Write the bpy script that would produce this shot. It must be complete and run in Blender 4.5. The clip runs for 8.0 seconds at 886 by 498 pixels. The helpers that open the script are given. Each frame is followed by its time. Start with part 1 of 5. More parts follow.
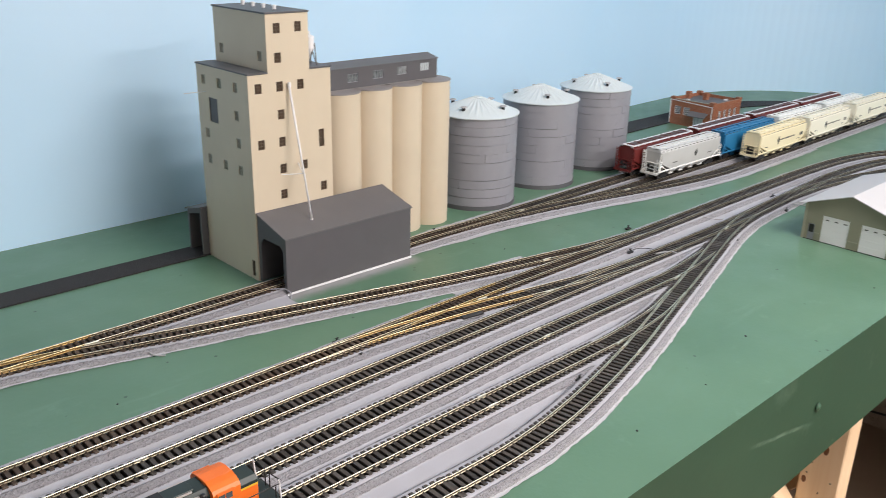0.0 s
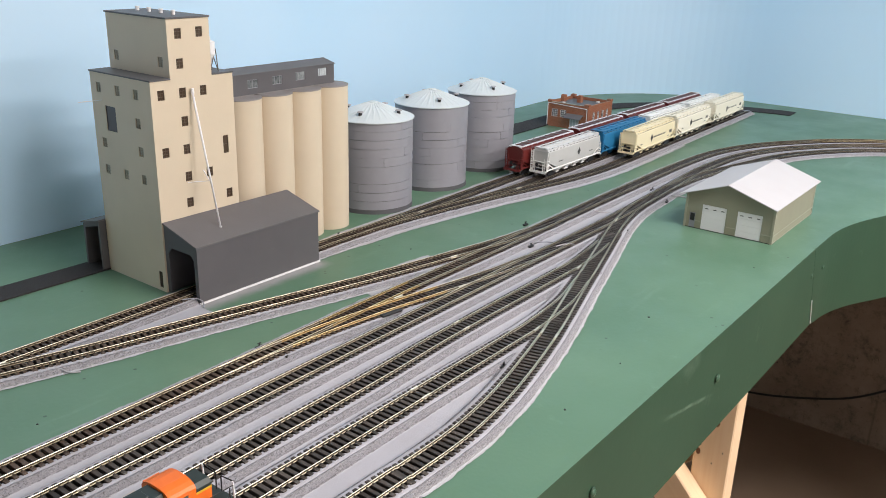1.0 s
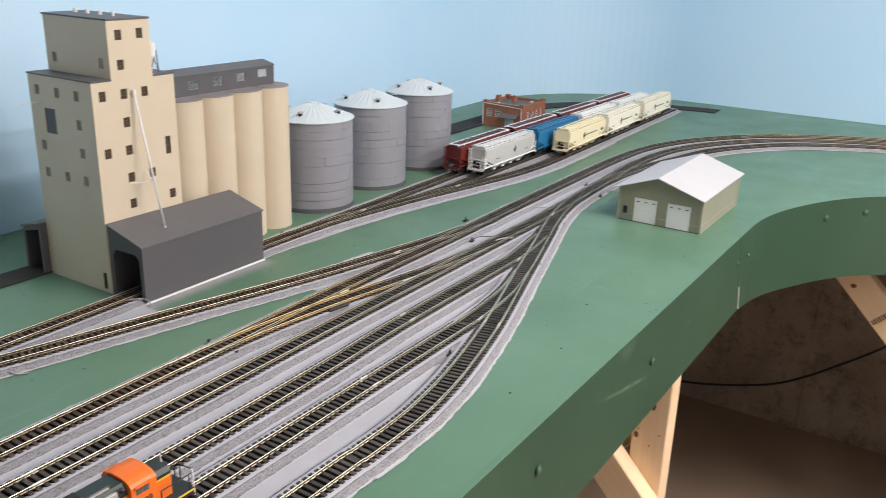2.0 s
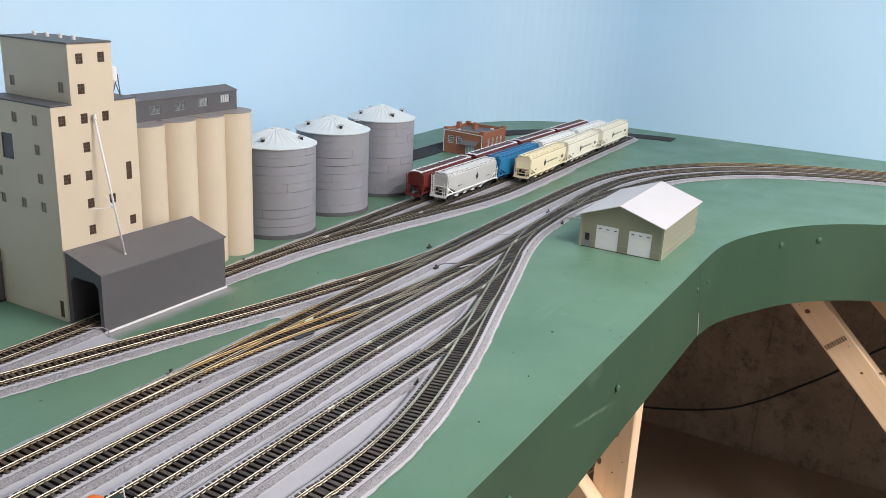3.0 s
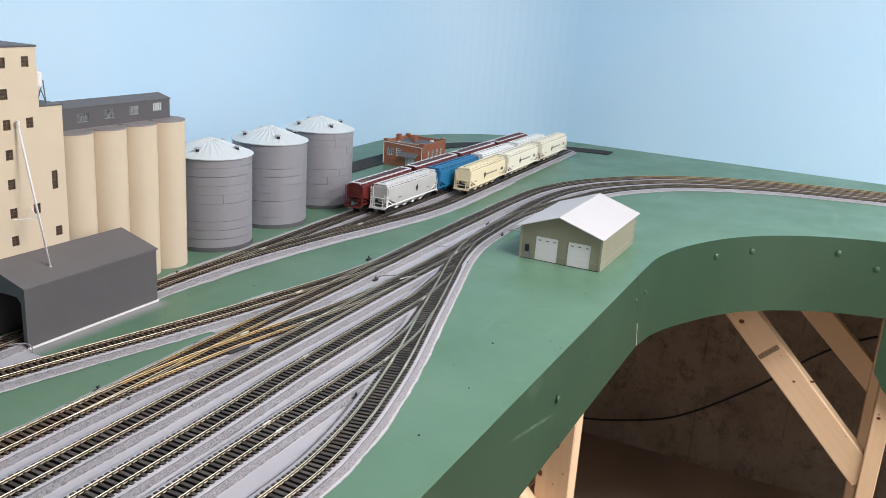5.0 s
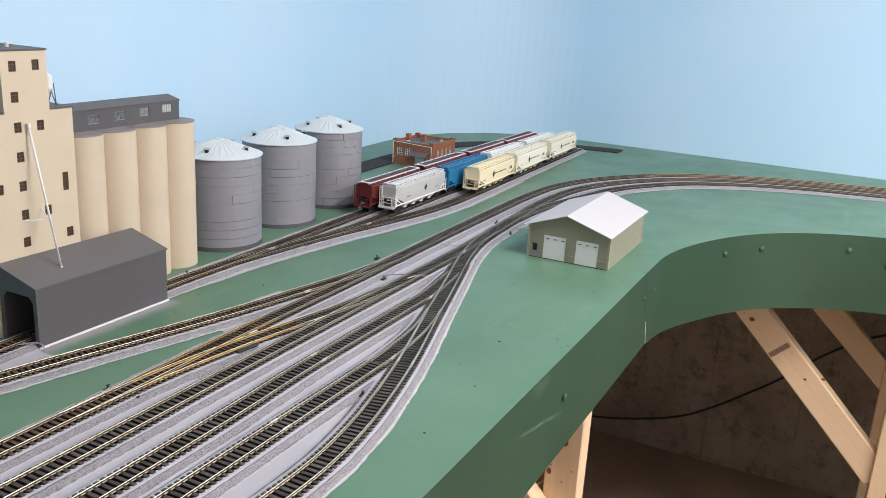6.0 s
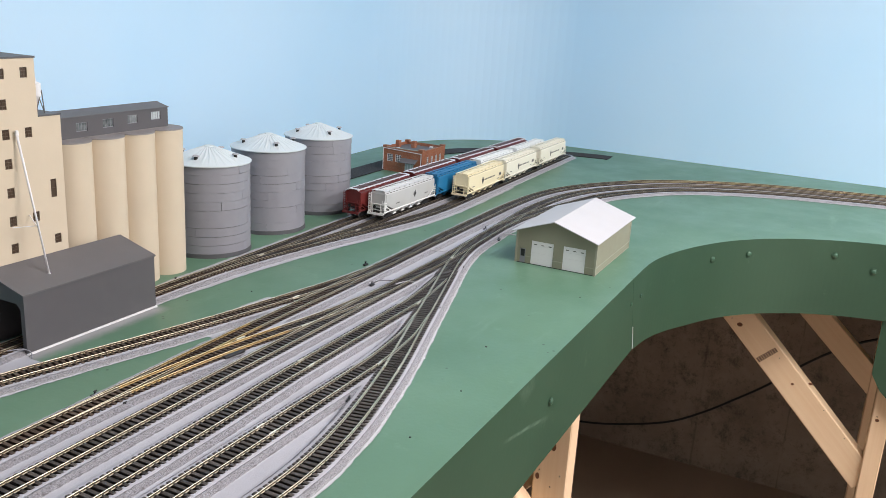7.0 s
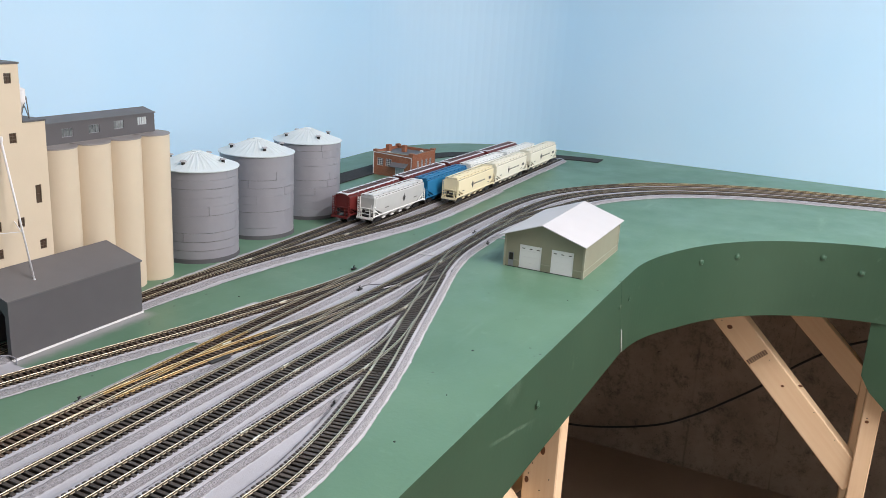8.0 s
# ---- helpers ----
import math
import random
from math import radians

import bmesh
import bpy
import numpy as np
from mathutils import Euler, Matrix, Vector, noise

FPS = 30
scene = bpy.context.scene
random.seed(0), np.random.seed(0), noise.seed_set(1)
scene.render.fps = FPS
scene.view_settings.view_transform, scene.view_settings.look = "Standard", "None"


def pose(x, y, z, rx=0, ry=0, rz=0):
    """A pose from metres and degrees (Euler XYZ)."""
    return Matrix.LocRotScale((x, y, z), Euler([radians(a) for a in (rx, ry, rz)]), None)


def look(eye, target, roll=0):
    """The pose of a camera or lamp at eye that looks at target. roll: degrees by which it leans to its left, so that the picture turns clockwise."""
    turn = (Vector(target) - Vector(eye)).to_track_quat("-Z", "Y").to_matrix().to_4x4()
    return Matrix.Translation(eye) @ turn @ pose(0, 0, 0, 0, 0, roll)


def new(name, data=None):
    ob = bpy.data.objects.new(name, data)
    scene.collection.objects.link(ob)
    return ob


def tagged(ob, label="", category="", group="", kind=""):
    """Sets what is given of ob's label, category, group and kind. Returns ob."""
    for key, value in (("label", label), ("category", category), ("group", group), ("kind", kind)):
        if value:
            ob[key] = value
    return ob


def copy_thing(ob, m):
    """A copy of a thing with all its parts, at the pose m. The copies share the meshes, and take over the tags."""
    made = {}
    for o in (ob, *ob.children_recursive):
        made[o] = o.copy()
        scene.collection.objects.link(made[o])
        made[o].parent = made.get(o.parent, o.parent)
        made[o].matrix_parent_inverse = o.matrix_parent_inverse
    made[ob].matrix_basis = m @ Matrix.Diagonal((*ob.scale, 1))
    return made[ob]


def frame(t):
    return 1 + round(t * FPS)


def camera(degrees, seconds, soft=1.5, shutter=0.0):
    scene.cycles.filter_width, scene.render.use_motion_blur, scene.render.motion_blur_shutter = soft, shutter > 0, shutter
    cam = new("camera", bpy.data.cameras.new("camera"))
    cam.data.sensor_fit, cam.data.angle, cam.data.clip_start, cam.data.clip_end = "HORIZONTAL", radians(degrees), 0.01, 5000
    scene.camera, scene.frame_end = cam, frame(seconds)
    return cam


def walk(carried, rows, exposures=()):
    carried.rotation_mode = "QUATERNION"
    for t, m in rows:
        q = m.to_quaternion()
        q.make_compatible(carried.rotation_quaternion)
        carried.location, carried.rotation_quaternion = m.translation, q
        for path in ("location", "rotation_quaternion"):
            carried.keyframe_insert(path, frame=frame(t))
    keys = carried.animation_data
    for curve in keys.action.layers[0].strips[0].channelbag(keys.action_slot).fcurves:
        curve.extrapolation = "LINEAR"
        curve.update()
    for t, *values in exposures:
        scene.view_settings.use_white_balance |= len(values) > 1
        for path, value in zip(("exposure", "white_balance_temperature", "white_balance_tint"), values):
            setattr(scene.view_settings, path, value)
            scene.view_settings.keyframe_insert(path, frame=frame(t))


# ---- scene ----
cam = camera(54.5, 8.0, soft=0.75, shutter=0.3)
# seconds, eye, yaw, pitch, roll (degrees)
PATH = [
    (0.0, 0.0025, -0.0070, 0.4183, -43.75, -20.77, 1.30),
    (0.2, -0.0076, 0.0024, 0.4145, -46.19, -20.12, 1.02),
    (0.5, -0.0228, 0.0166, 0.4087, -49.45, -19.91, 1.82),
    (0.7, -0.0337, 0.0172, 0.4088, -51.27, -19.74, 2.17),
    (1.0, -0.0500, 0.0182, 0.4089, -53.11, -19.75, 1.74),
    (1.2, -0.0620, 0.0199, 0.4078, -53.49, -20.14, 1.37),
    (1.5, -0.0799, 0.0225, 0.4062, -53.93, -20.10, 1.32),
    (1.7, -0.0796, 0.0165, 0.4065, -54.66, -19.87, 1.74),
    (2.0, -0.0791, 0.0074, 0.4069, -57.56, -19.36, 1.88),
    (2.2, -0.0771, 0.0069, 0.4100, -59.40, -18.84, 2.15),
    (3.3, -0.0836, 0.0233, 0.4049, -61.34, -16.90, 3.32),
    (3.5, -0.0810, 0.0230, 0.4019, -62.65, -16.34, 3.75),
    (3.8, -0.0758, 0.0241, 0.4016, -64.61, -16.41, 4.43),
    (4.0, -0.0723, 0.0249, 0.4014, -64.99, -16.35, 4.39),
    (4.5, -0.0719, 0.0256, 0.4006, -65.07, -16.34, 4.16),
    (6.0, -0.0738, 0.0140, 0.4033, -63.75, -16.53, 3.38),
    (6.5, -0.0738, 0.0107, 0.4033, -63.96, -16.36, 3.34),
    (7.0, -0.0769, 0.0038, 0.4052, -64.20, -16.07, 3.40),
    (7.5, -0.0753, -0.0032, 0.4059, -64.31, -15.95, 3.34),
    (8.0, -0.0725, -0.0068, 0.4066, -64.50, -15.81, 3.21),
]


def eye_pose(x, y, z, yaw, pitch, roll):
    a, b = radians(yaw), radians(pitch)
    ahead = Vector((-math.sin(a) * math.cos(b), math.cos(a) * math.cos(b), math.sin(b)))
    return look((x, y, z), Vector((x, y, z)) + ahead, roll)


walk(cam, [(t, eye_pose(*row)) for t, *row in PATH], [(0.0, 0.0, 6720, 10), (2.0, 0.0, 6720, 10), (3.3, 0.0, 6520, 10), (8.0, 0.0, 6500, 10)])

# ---- light ----
world = bpy.data.worlds.new("world")
scene.world = world
world.use_nodes = True
world.node_tree.nodes["Background"].inputs[0].default_value = (0.8, 0.85, 1.0, 1)
world.node_tree.nodes["Background"].inputs[1].default_value = 0.02


def area(name, at, target, size, power, color=(1, 0.945, 0.93)):
    lamp = bpy.data.lights.new(name, "AREA")
    lamp.shape, lamp.size, lamp.size_y = "RECTANGLE", size[0], size[1]
    lamp.energy, lamp.color = power, color
    ob = new(name, lamp)
    ob.matrix_world = look(at, target)
    return ob


# lamps out of view; three follow the tower's stepped shadows on the backdrop
area("overhead_light", (1.35, -1.80, 1.42), (1.35, -1.80, 0), (1.2, 0.20), 49)
# added fill with no known source, lifts the tower's shadow on the backdrop
area("overhead_light", (0.20, -2.10, 1.42), (0.20, -2.10, 0), (1.2, 0.20), 22)
area("overhead_light", (1.00, -0.62, 1.42), (1.00, -0.62, 0), (0.9, 0.20), 26)
area("overhead_light", (0.78, -0.20, 1.42), (0.78, -0.20, 0), (0.5, 0.20), 9)
scene.view_settings.exposure = 0.0

# ---- materials ----
def mat(name, color, rough=0.6, metal=0.0, color2=None, scale=60.0, amount=0.5, bump=0.0, bump_scale=300.0, rand=0.0, spec=0.5):
    m = bpy.data.materials.new(name)
    m.use_nodes = True
    nt = m.node_tree
    b = nt.nodes["Principled BSDF"]
    b.inputs["Roughness"].default_value, b.inputs["Metallic"].default_value = rough, metal
    b.inputs["Specular IOR Level"].default_value = spec
    geo = nt.nodes.new("ShaderNodeNewGeometry")
    c2 = color2 or tuple(v * 0.82 for v in color)
    n1 = nt.nodes.new("ShaderNodeTexNoise")
    n1.inputs["Scale"].default_value, n1.inputs["Detail"].default_value = scale, 6
    nt.links.new(geo.outputs["Position"], n1.inputs["Vector"])
    n2 = nt.nodes.new("ShaderNodeTexNoise")
    n2.inputs["Scale"].default_value, n2.inputs["Detail"].default_value = scale * 0.13, 3
    nt.links.new(geo.outputs["Position"], n2.inputs["Vector"])
    av = nt.nodes.new("ShaderNodeMath")
    av.operation = "ADD"
    nt.links.new(n1.outputs["Fac"], av.inputs[0])
    nt.links.new(n2.outputs["Fac"], av.inputs[1])
    mp = nt.nodes.new("ShaderNodeMapRange")
    mp.inputs["From Min"].default_value, mp.inputs["From Max"].default_value = 0.7, 1.3
    mp.inputs["To Max"].default_value = amount
    nt.links.new(av.outputs[0], mp.inputs["Value"])
    mix = nt.nodes.new("ShaderNodeMix")
    mix.data_type = "RGBA"
    mix.inputs["A"].default_value, mix.inputs["B"].default_value = (*color, 1), (*c2, 1)
    nt.links.new(mp.outputs[0], mix.inputs["Factor"])
    out = mix.outputs["Result"]
    if rand:
        oi = nt.nodes.new("ShaderNodeObjectInfo")
        hv = nt.nodes.new("ShaderNodeHueSaturation")
        mr = nt.nodes.new("ShaderNodeMapRange")
        mr.inputs["To Min"].default_value, mr.inputs["To Max"].default_value = 1 - rand, 1 + rand
        nt.links.new(oi.outputs["Random"], mr.inputs["Value"])
        nt.links.new(mr.outputs[0], hv.inputs["Value"])
        nt.links.new(out, hv.inputs["Color"])
        out = hv.outputs["Color"]
    nt.links.new(out, b.inputs["Base Color"])
    if bump:
        n3 = nt.nodes.new("ShaderNodeTexNoise")
        n3.inputs["Scale"].default_value, n3.inputs["Detail"].default_value = bump_scale, 5
        nt.links.new(geo.outputs["Position"], n3.inputs["Vector"])
        bp = nt.nodes.new("ShaderNodeBump")
        bp.inputs["Strength"].default_value, bp.inputs["Distance"].default_value = bump, 0.002
        nt.links.new(n3.outputs["Fac"], bp.inputs["Height"])
        nt.links.new(bp.outputs[0], b.inputs["Normal"])
    return m


def nodes_of(m):
    return m.node_tree, m.node_tree.nodes["Principled BSDF"]


def noise_node(nt, vec, scale, detail=4, rough=0.55):
    n = nt.nodes.new("ShaderNodeTexNoise")
    n.inputs["Scale"].default_value, n.inputs["Detail"].default_value, n.inputs["Roughness"].default_value = scale, detail, rough
    nt.links.new(vec, n.inputs["Vector"])
    return n.outputs["Fac"]


def ramp(nt, value, a, b, lo=0.0, hi=1.0):
    n = nt.nodes.new("ShaderNodeMapRange")
    n.inputs["From Min"].default_value, n.inputs["From Max"].default_value = a, b
    n.inputs["To Min"].default_value, n.inputs["To Max"].default_value = lo, hi
    nt.links.new(value, n.inputs["Value"])
    return n.outputs[0]


def blend(nt, fac, a, b):
    n = nt.nodes.new("ShaderNodeMix")
    n.data_type = "RGBA"
    for key, v in (("Factor", fac), ("A", a), ("B", b)):
        if isinstance(v, (tuple, float, int)):
            n.inputs[key].default_value = (*v, 1) if isinstance(v, tuple) else v
        else:
            nt.links.new(v, n.inputs[key])
    return n.outputs["Result"]


def math_node(nt, op, a, b):
    n = nt.nodes.new("ShaderNodeMath")
    n.operation = op
    for k, v in enumerate((a, b)):
        if isinstance(v, (int, float)):
            n.inputs[k].default_value = v
        else:
            nt.links.new(v, n.inputs[k])
    return n.outputs[0]


def bump_node(nt, b, height, strength, distance):
    n = nt.nodes.new("ShaderNodeBump")
    n.inputs["Strength"].default_value, n.inputs["Distance"].default_value = strength, distance
    nt.links.new(height, n.inputs["Height"])
    nt.links.new(n.outputs[0], b.inputs["Normal"])


def blank(name, rough=0.6, metal=0.0):
    m = bpy.data.materials.new(name)
    m.use_nodes = True
    nt, b = nodes_of(m)
    b.inputs["Roughness"].default_value, b.inputs["Metallic"].default_value = rough, metal
    geo = nt.nodes.new("ShaderNodeNewGeometry")
    return m, nt, b, geo.outputs["Position"]


# painted plywood: rolled paint, scuffs and a few pale drags
GREEN, nt, b, pos = blank("green_paint", 0.42)
c = blend(nt, ramp(nt, noise_node(nt, pos, 3.5, 3), 0.35, 0.68), (0.100, 0.200, 0.130), (0.128, 0.238, 0.160))
c = blend(nt, ramp(nt, noise_node(nt, pos, 26, 6, 0.7), 0.60, 0.82, 0, 0.5), c, (0.20, 0.33, 0.24))
c = blend(nt, ramp(nt, noise_node(nt, pos, 70, 3), 0.74, 0.78, 0, 0.35), c, (0.05, 0.11, 0.07))
sep = nt.nodes.new("ShaderNodeSeparateXYZ")
nt.links.new(pos, sep.inputs[0])
# sparse dark specks and chips
sp = nt.nodes.new("ShaderNodeTexVoronoi")
sp.inputs["Scale"].default_value = 24
nt.links.new(pos, sp.inputs["Vector"])
c = blend(nt, ramp(nt, sp.outputs["Distance"], 0.050, 0.035, 0, 0.75), c, (0.03, 0.055, 0.04))
# long pale wipes across the paint
stretch = nt.nodes.new("ShaderNodeMapping")
stretch.inputs["Rotation"].default_value, stretch.inputs["Scale"].default_value = (0, 0, 0.6), (2.5, 16, 1)
nt.links.new(pos, stretch.inputs["Vector"])
wipe = math_node(nt, "MULTIPLY", ramp(nt, noise_node(nt, stretch.outputs[0], 1.0, 6, 0.65), 0.58, 0.74), ramp(nt, noise_node(nt, pos, 4.5, 2), 0.45, 0.6, 0, 0.5))
c = blend(nt, wipe, c, (0.24, 0.37, 0.29))
# grey overspray in front of the loading shed
mist = math_node(nt, "ADD", sep.outputs[1], math_node(nt, "MULTIPLY", noise_node(nt, pos, 70, 5, 0.65), 0.012))
mist = math_node(nt, "MULTIPLY", ramp(nt, mist, 0.7765, 0.7925), ramp(nt, sep.outputs[0], 0.722, 0.704))
mist = math_node(nt, "MULTIPLY", mist, ramp(nt, sep.outputs[0], 0.44, 0.46))
c = blend(nt, math_node(nt, "MULTIPLY", mist, ramp(nt, sep.outputs[1], 0.85, 0.83)), c, (0.30, 0.30, 0.31))
nt.links.new(c, b.inputs["Base Color"])
nt.links.new(ramp(nt, noise_node(nt, pos, 9, 4), 0.3, 0.7, 0.34, 0.52), b.inputs["Roughness"])
bump_node(nt, b, noise_node(nt, pos, 160, 4), 0.12, 0.0015)

# fascia: a darker green than the table top's
FASCIA, nt, b, pos = blank("fascia_green", 0.52)
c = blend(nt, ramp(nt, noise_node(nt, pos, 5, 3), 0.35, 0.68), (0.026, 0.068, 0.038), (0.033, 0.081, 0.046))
c = blend(nt, ramp(nt, noise_node(nt, pos, 34, 6, 0.7), 0.66, 0.84, 0, 0.5), c, (0.19, 0.31, 0.22))
# a long pale scrape and smudges
sep = nt.nodes.new("ShaderNodeSeparateXYZ")
nt.links.new(pos, sep.inputs[0])
line = math_node(nt, "ADD", sep.outputs[2], math_node(nt, "MULTIPLY", sep.outputs[0], 0.207))
line = math_node(nt, "ADD", line, math_node(nt, "MULTIPLY", noise_node(nt, pos, 14, 3), 0.012))
scrape = ramp(nt, math_node(nt, "ABSOLUTE", math_node(nt, "SUBTRACT", line, 0.1055), 0), 0.0030, 0.0012, 0, 0.55)
scrape = math_node(nt, "MULTIPLY", scrape, math_node(nt, "MULTIPLY", ramp(nt, sep.outputs[0], 0.70, 0.73), ramp(nt, sep.outputs[0], 0.85, 0.82)))
c = blend(nt, math_node(nt, "MULTIPLY", scrape, ramp(nt, noise_node(nt, pos, 50, 5, 0.7), 0.35, 0.6)), c, (0.17, 0.26, 0.19))
c = blend(nt, ramp(nt, noise_node(nt, pos, 11, 5, 0.7), 0.62, 0.78, 0, 0.4), c, (0.13, 0.21, 0.15))
nt.links.new(c, b.inputs["Base Color"])
bump_node(nt, b, noise_node(nt, pos, 90, 3), 0.08, 0.0015)

# grey roadbed: rough painted cork on the shoulder, smooth paint between, pale ragged rim, dark gaps at the foot
GREY, nt, b, pos = blank("roadbed_grey", 0.75)
reach, inset = nt.nodes.new("ShaderNodeAttribute"), nt.nodes.new("ShaderNodeAttribute")
reach.attribute_name, inset.attribute_name = "reach", "inset"
fine, coarse = noise_node(nt, pos, 420, 5, 0.7), noise_node(nt, pos, 14, 3)
c = blend(nt, ramp(nt, coarse, 0.3, 0.7), (0.40, 0.39, 0.43), (0.455, 0.445, 0.49))
shoulder = math_node(nt, "MULTIPLY", ramp(nt, reach.outputs["Fac"], 0.0184, 0.0192), ramp(nt, reach.outputs["Fac"], 0.0243, 0.0236))
rough_c = blend(nt, ramp(nt, noise_node(nt, pos, 620, 4, 0.75), 0.36, 0.62), (0.275, 0.266, 0.288), (0.385, 0.372, 0.405))
c = blend(nt, shoulder, c, rough_c)
# near black between the rails: shade of the tie gaps put into the colour
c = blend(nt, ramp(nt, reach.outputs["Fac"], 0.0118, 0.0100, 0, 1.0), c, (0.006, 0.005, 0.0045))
pits = math_node(nt, "MULTIPLY", shoulder, ramp(nt, noise_node(nt, pos, 520, 3, 0.7), 0.56, 0.64))
c = blend(nt, math_node(nt, "MULTIPLY", pits, 0.7), c, (0.10, 0.09, 0.09))
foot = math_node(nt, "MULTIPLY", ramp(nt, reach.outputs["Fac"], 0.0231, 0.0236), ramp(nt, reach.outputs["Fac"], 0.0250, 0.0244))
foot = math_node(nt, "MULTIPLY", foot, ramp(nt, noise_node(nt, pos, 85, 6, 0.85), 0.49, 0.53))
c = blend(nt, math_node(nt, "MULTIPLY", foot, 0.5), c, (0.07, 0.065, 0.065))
rim = ramp(nt, math_node(nt, "ADD", inset.outputs["Fac"], math_node(nt, "MULTIPLY", noise_node(nt, pos, 60, 4), 0.006)), -0.0022, -0.0005)
c = blend(nt, math_node(nt, "MULTIPLY", rim, 0.22), c, (0.56, 0.56, 0.555))
nt.links.new(c, b.inputs["Base Color"])
bump_node(nt, b, math_node(nt, "MULTIPLY", fine, math_node(nt, "ADD", shoulder, 0.10)), 0.9, 0.003)

# painted sky: rolled flat paint with faint clouds of tone
SKY, nt, b, pos = blank("sky_paint", 0.55)
c = blend(nt, ramp(nt, noise_node(nt, pos, 1.6, 3), 0.3, 0.7), (0.52, 0.765, 0.99), (0.60, 0.80, 0.99))
nt.links.new(c, b.inputs["Base Color"])
bump_node(nt, b, noise_node(nt, pos, 220, 4), 0.06, 0.001)

# bare concrete with form lines, pits and damp patches
CONCRETE, nt, b, pos = blank("concrete", 0.85)
c = blend(nt, ramp(nt, noise_node(nt, pos, 5, 5, 0.65), 0.35, 0.65), (0.23, 0.180, 0.142), (0.35, 0.280, 0.225))
c = blend(nt, ramp(nt, noise_node(nt, pos, 16, 7, 0.85), 0.50, 0.68, 0, 0.85), c, (0.075, 0.06, 0.05))
c = blend(nt, ramp(nt, noise_node(nt, pos, 120, 3), 0.68, 0.74, 0, 0.8), c, (0.05, 0.04, 0.035))
sep = nt.nodes.new("ShaderNodeSeparateXYZ")
nt.links.new(pos, sep.inputs[0])
for yj, wide in ((0.327, 0.0045), (0.070, 0.003)):
    off = math_node(nt, "ABSOLUTE", math_node(nt, "SUBTRACT", math_node(nt, "ADD", sep.outputs[1], math_node(nt, "MULTIPLY", noise_node(nt, pos, 30, 3), 0.006)), yj + 0.003), 0)
    c = blend(nt, math_node(nt, "MULTIPLY", ramp(nt, off, wide, wide * 0.3, 0, 0.38), ramp(nt, noise_node(nt, pos, 12, 3), 0.35, 0.55)), c, (0.07, 0.055, 0.045))
nt.links.new(c, b.inputs["Base Color"])
bump_node(nt, b, noise_node(nt, pos, 60, 6, 0.7), 0.5, 0.004)

# pine: grain along the board, knots
LUMBER, nt, b, pos = blank("pine", 0.55)
tc = nt.nodes.new("ShaderNodeTexCoord")
mp = nt.nodes.new("ShaderNodeMapping")
mp.inputs["Scale"].default_value = (130, 130, 5)
nt.links.new(tc.outputs["Object"], mp.inputs["Vector"])
grain = noise_node(nt, mp.outputs[0], 1.0, 5, 0.6)
c = blend(nt, ramp(nt, grain, 0.30, 0.72), (0.84, 0.60, 0.375), (0.89, 0.67, 0.45))
kn = nt.nodes.new("ShaderNodeTexVoronoi")
kn.inputs["Scale"].default_value = 11
nt.links.new(tc.outputs["Object"], kn.inputs["Vector"])
c = blend(nt, ramp(nt, kn.outputs["Distance"], 0.10, 0.04, 0, 0.5), c, (0.22, 0.10, 0.04))
nt.links.new(c, b.inputs["Base Color"])
bump_node(nt, b, grain, 0.15, 0.001)

# bricks too small to pick apart
BRICK, nt, b, pos = blank("brick_red", 0.75)
br = nt.nodes.new("ShaderNodeTexBrick")
br.inputs["Scale"].default_value = 150
br.inputs["Color1"].default_value, br.inputs["Color2"].default_value, br.inputs["Mortar"].default_value = (0.40, 0.135, 0.060, 1), (0.30, 0.095, 0.045, 1), (0.40, 0.24, 0.17, 1)
sx = nt.nodes.new("ShaderNodeSeparateXYZ")
nt.links.new(pos, sx.inputs[0])
cx = nt.nodes.new("ShaderNodeCombineXYZ")
nt.links.new(math_node(nt, "ADD", sx.outputs[0], sx.outputs[1]), cx.inputs[0])
nt.links.new(sx.outputs[2], cx.inputs[1])
nt.links.new(cx.outputs[0], br.inputs["Vector"])
c = blend(nt, ramp(nt, noise_node(nt, pos, 60, 4), 0.3, 0.7, 0, 0.35), br.outputs["Color"], (0.20, 0.06, 0.03))
nt.links.new(c, b.inputs["Base Color"])

TIE = mat("tie_black", (0.078, 0.067, 0.061), 0.5, color2=(0.045, 0.038, 0.034), rand=0.35, scale=200, spec=0.3)
TIE_B = mat("tie_brown", (0.086, 0.061, 0.047), 0.5, color2=(0.050, 0.034, 0.025), rand=0.35, scale=200, spec=0.3)
RAIL = mat("nickel_silver", (0.94, 0.85, 0.66), 0.38, 1.0, color2=(0.78, 0.69, 0.53), scale=60)
# rails duller past x 0.8: their weaker reflection is put into the colour
nt, b = nodes_of(RAIL)
bright = b.inputs["Base Color"].links[0].from_socket
where = nt.nodes.new("ShaderNodeSeparateXYZ")
nt.links.new([n for n in nt.nodes if n.bl_idname == "ShaderNodeNewGeometry"][0].outputs["Position"], where.inputs[0])
nt.links.new(blend(nt, ramp(nt, where.outputs[0], 0.80, 1.15, 0, 0.7), bright, (0.42, 0.36, 0.27)), b.inputs["Base Color"])
# golden rail metal: the warm glint is put into its colour
GLINT = mat("gold_glint_rail", (1.0, 0.84, 0.52), 0.36, 1.0, color2=(0.95, 0.72, 0.38), scale=60)
RAILSIDE = mat("tarnished_rail", (0.15, 0.12, 0.09), 0.5, 0.7, color2=(0.09, 0.07, 0.05), scale=90)
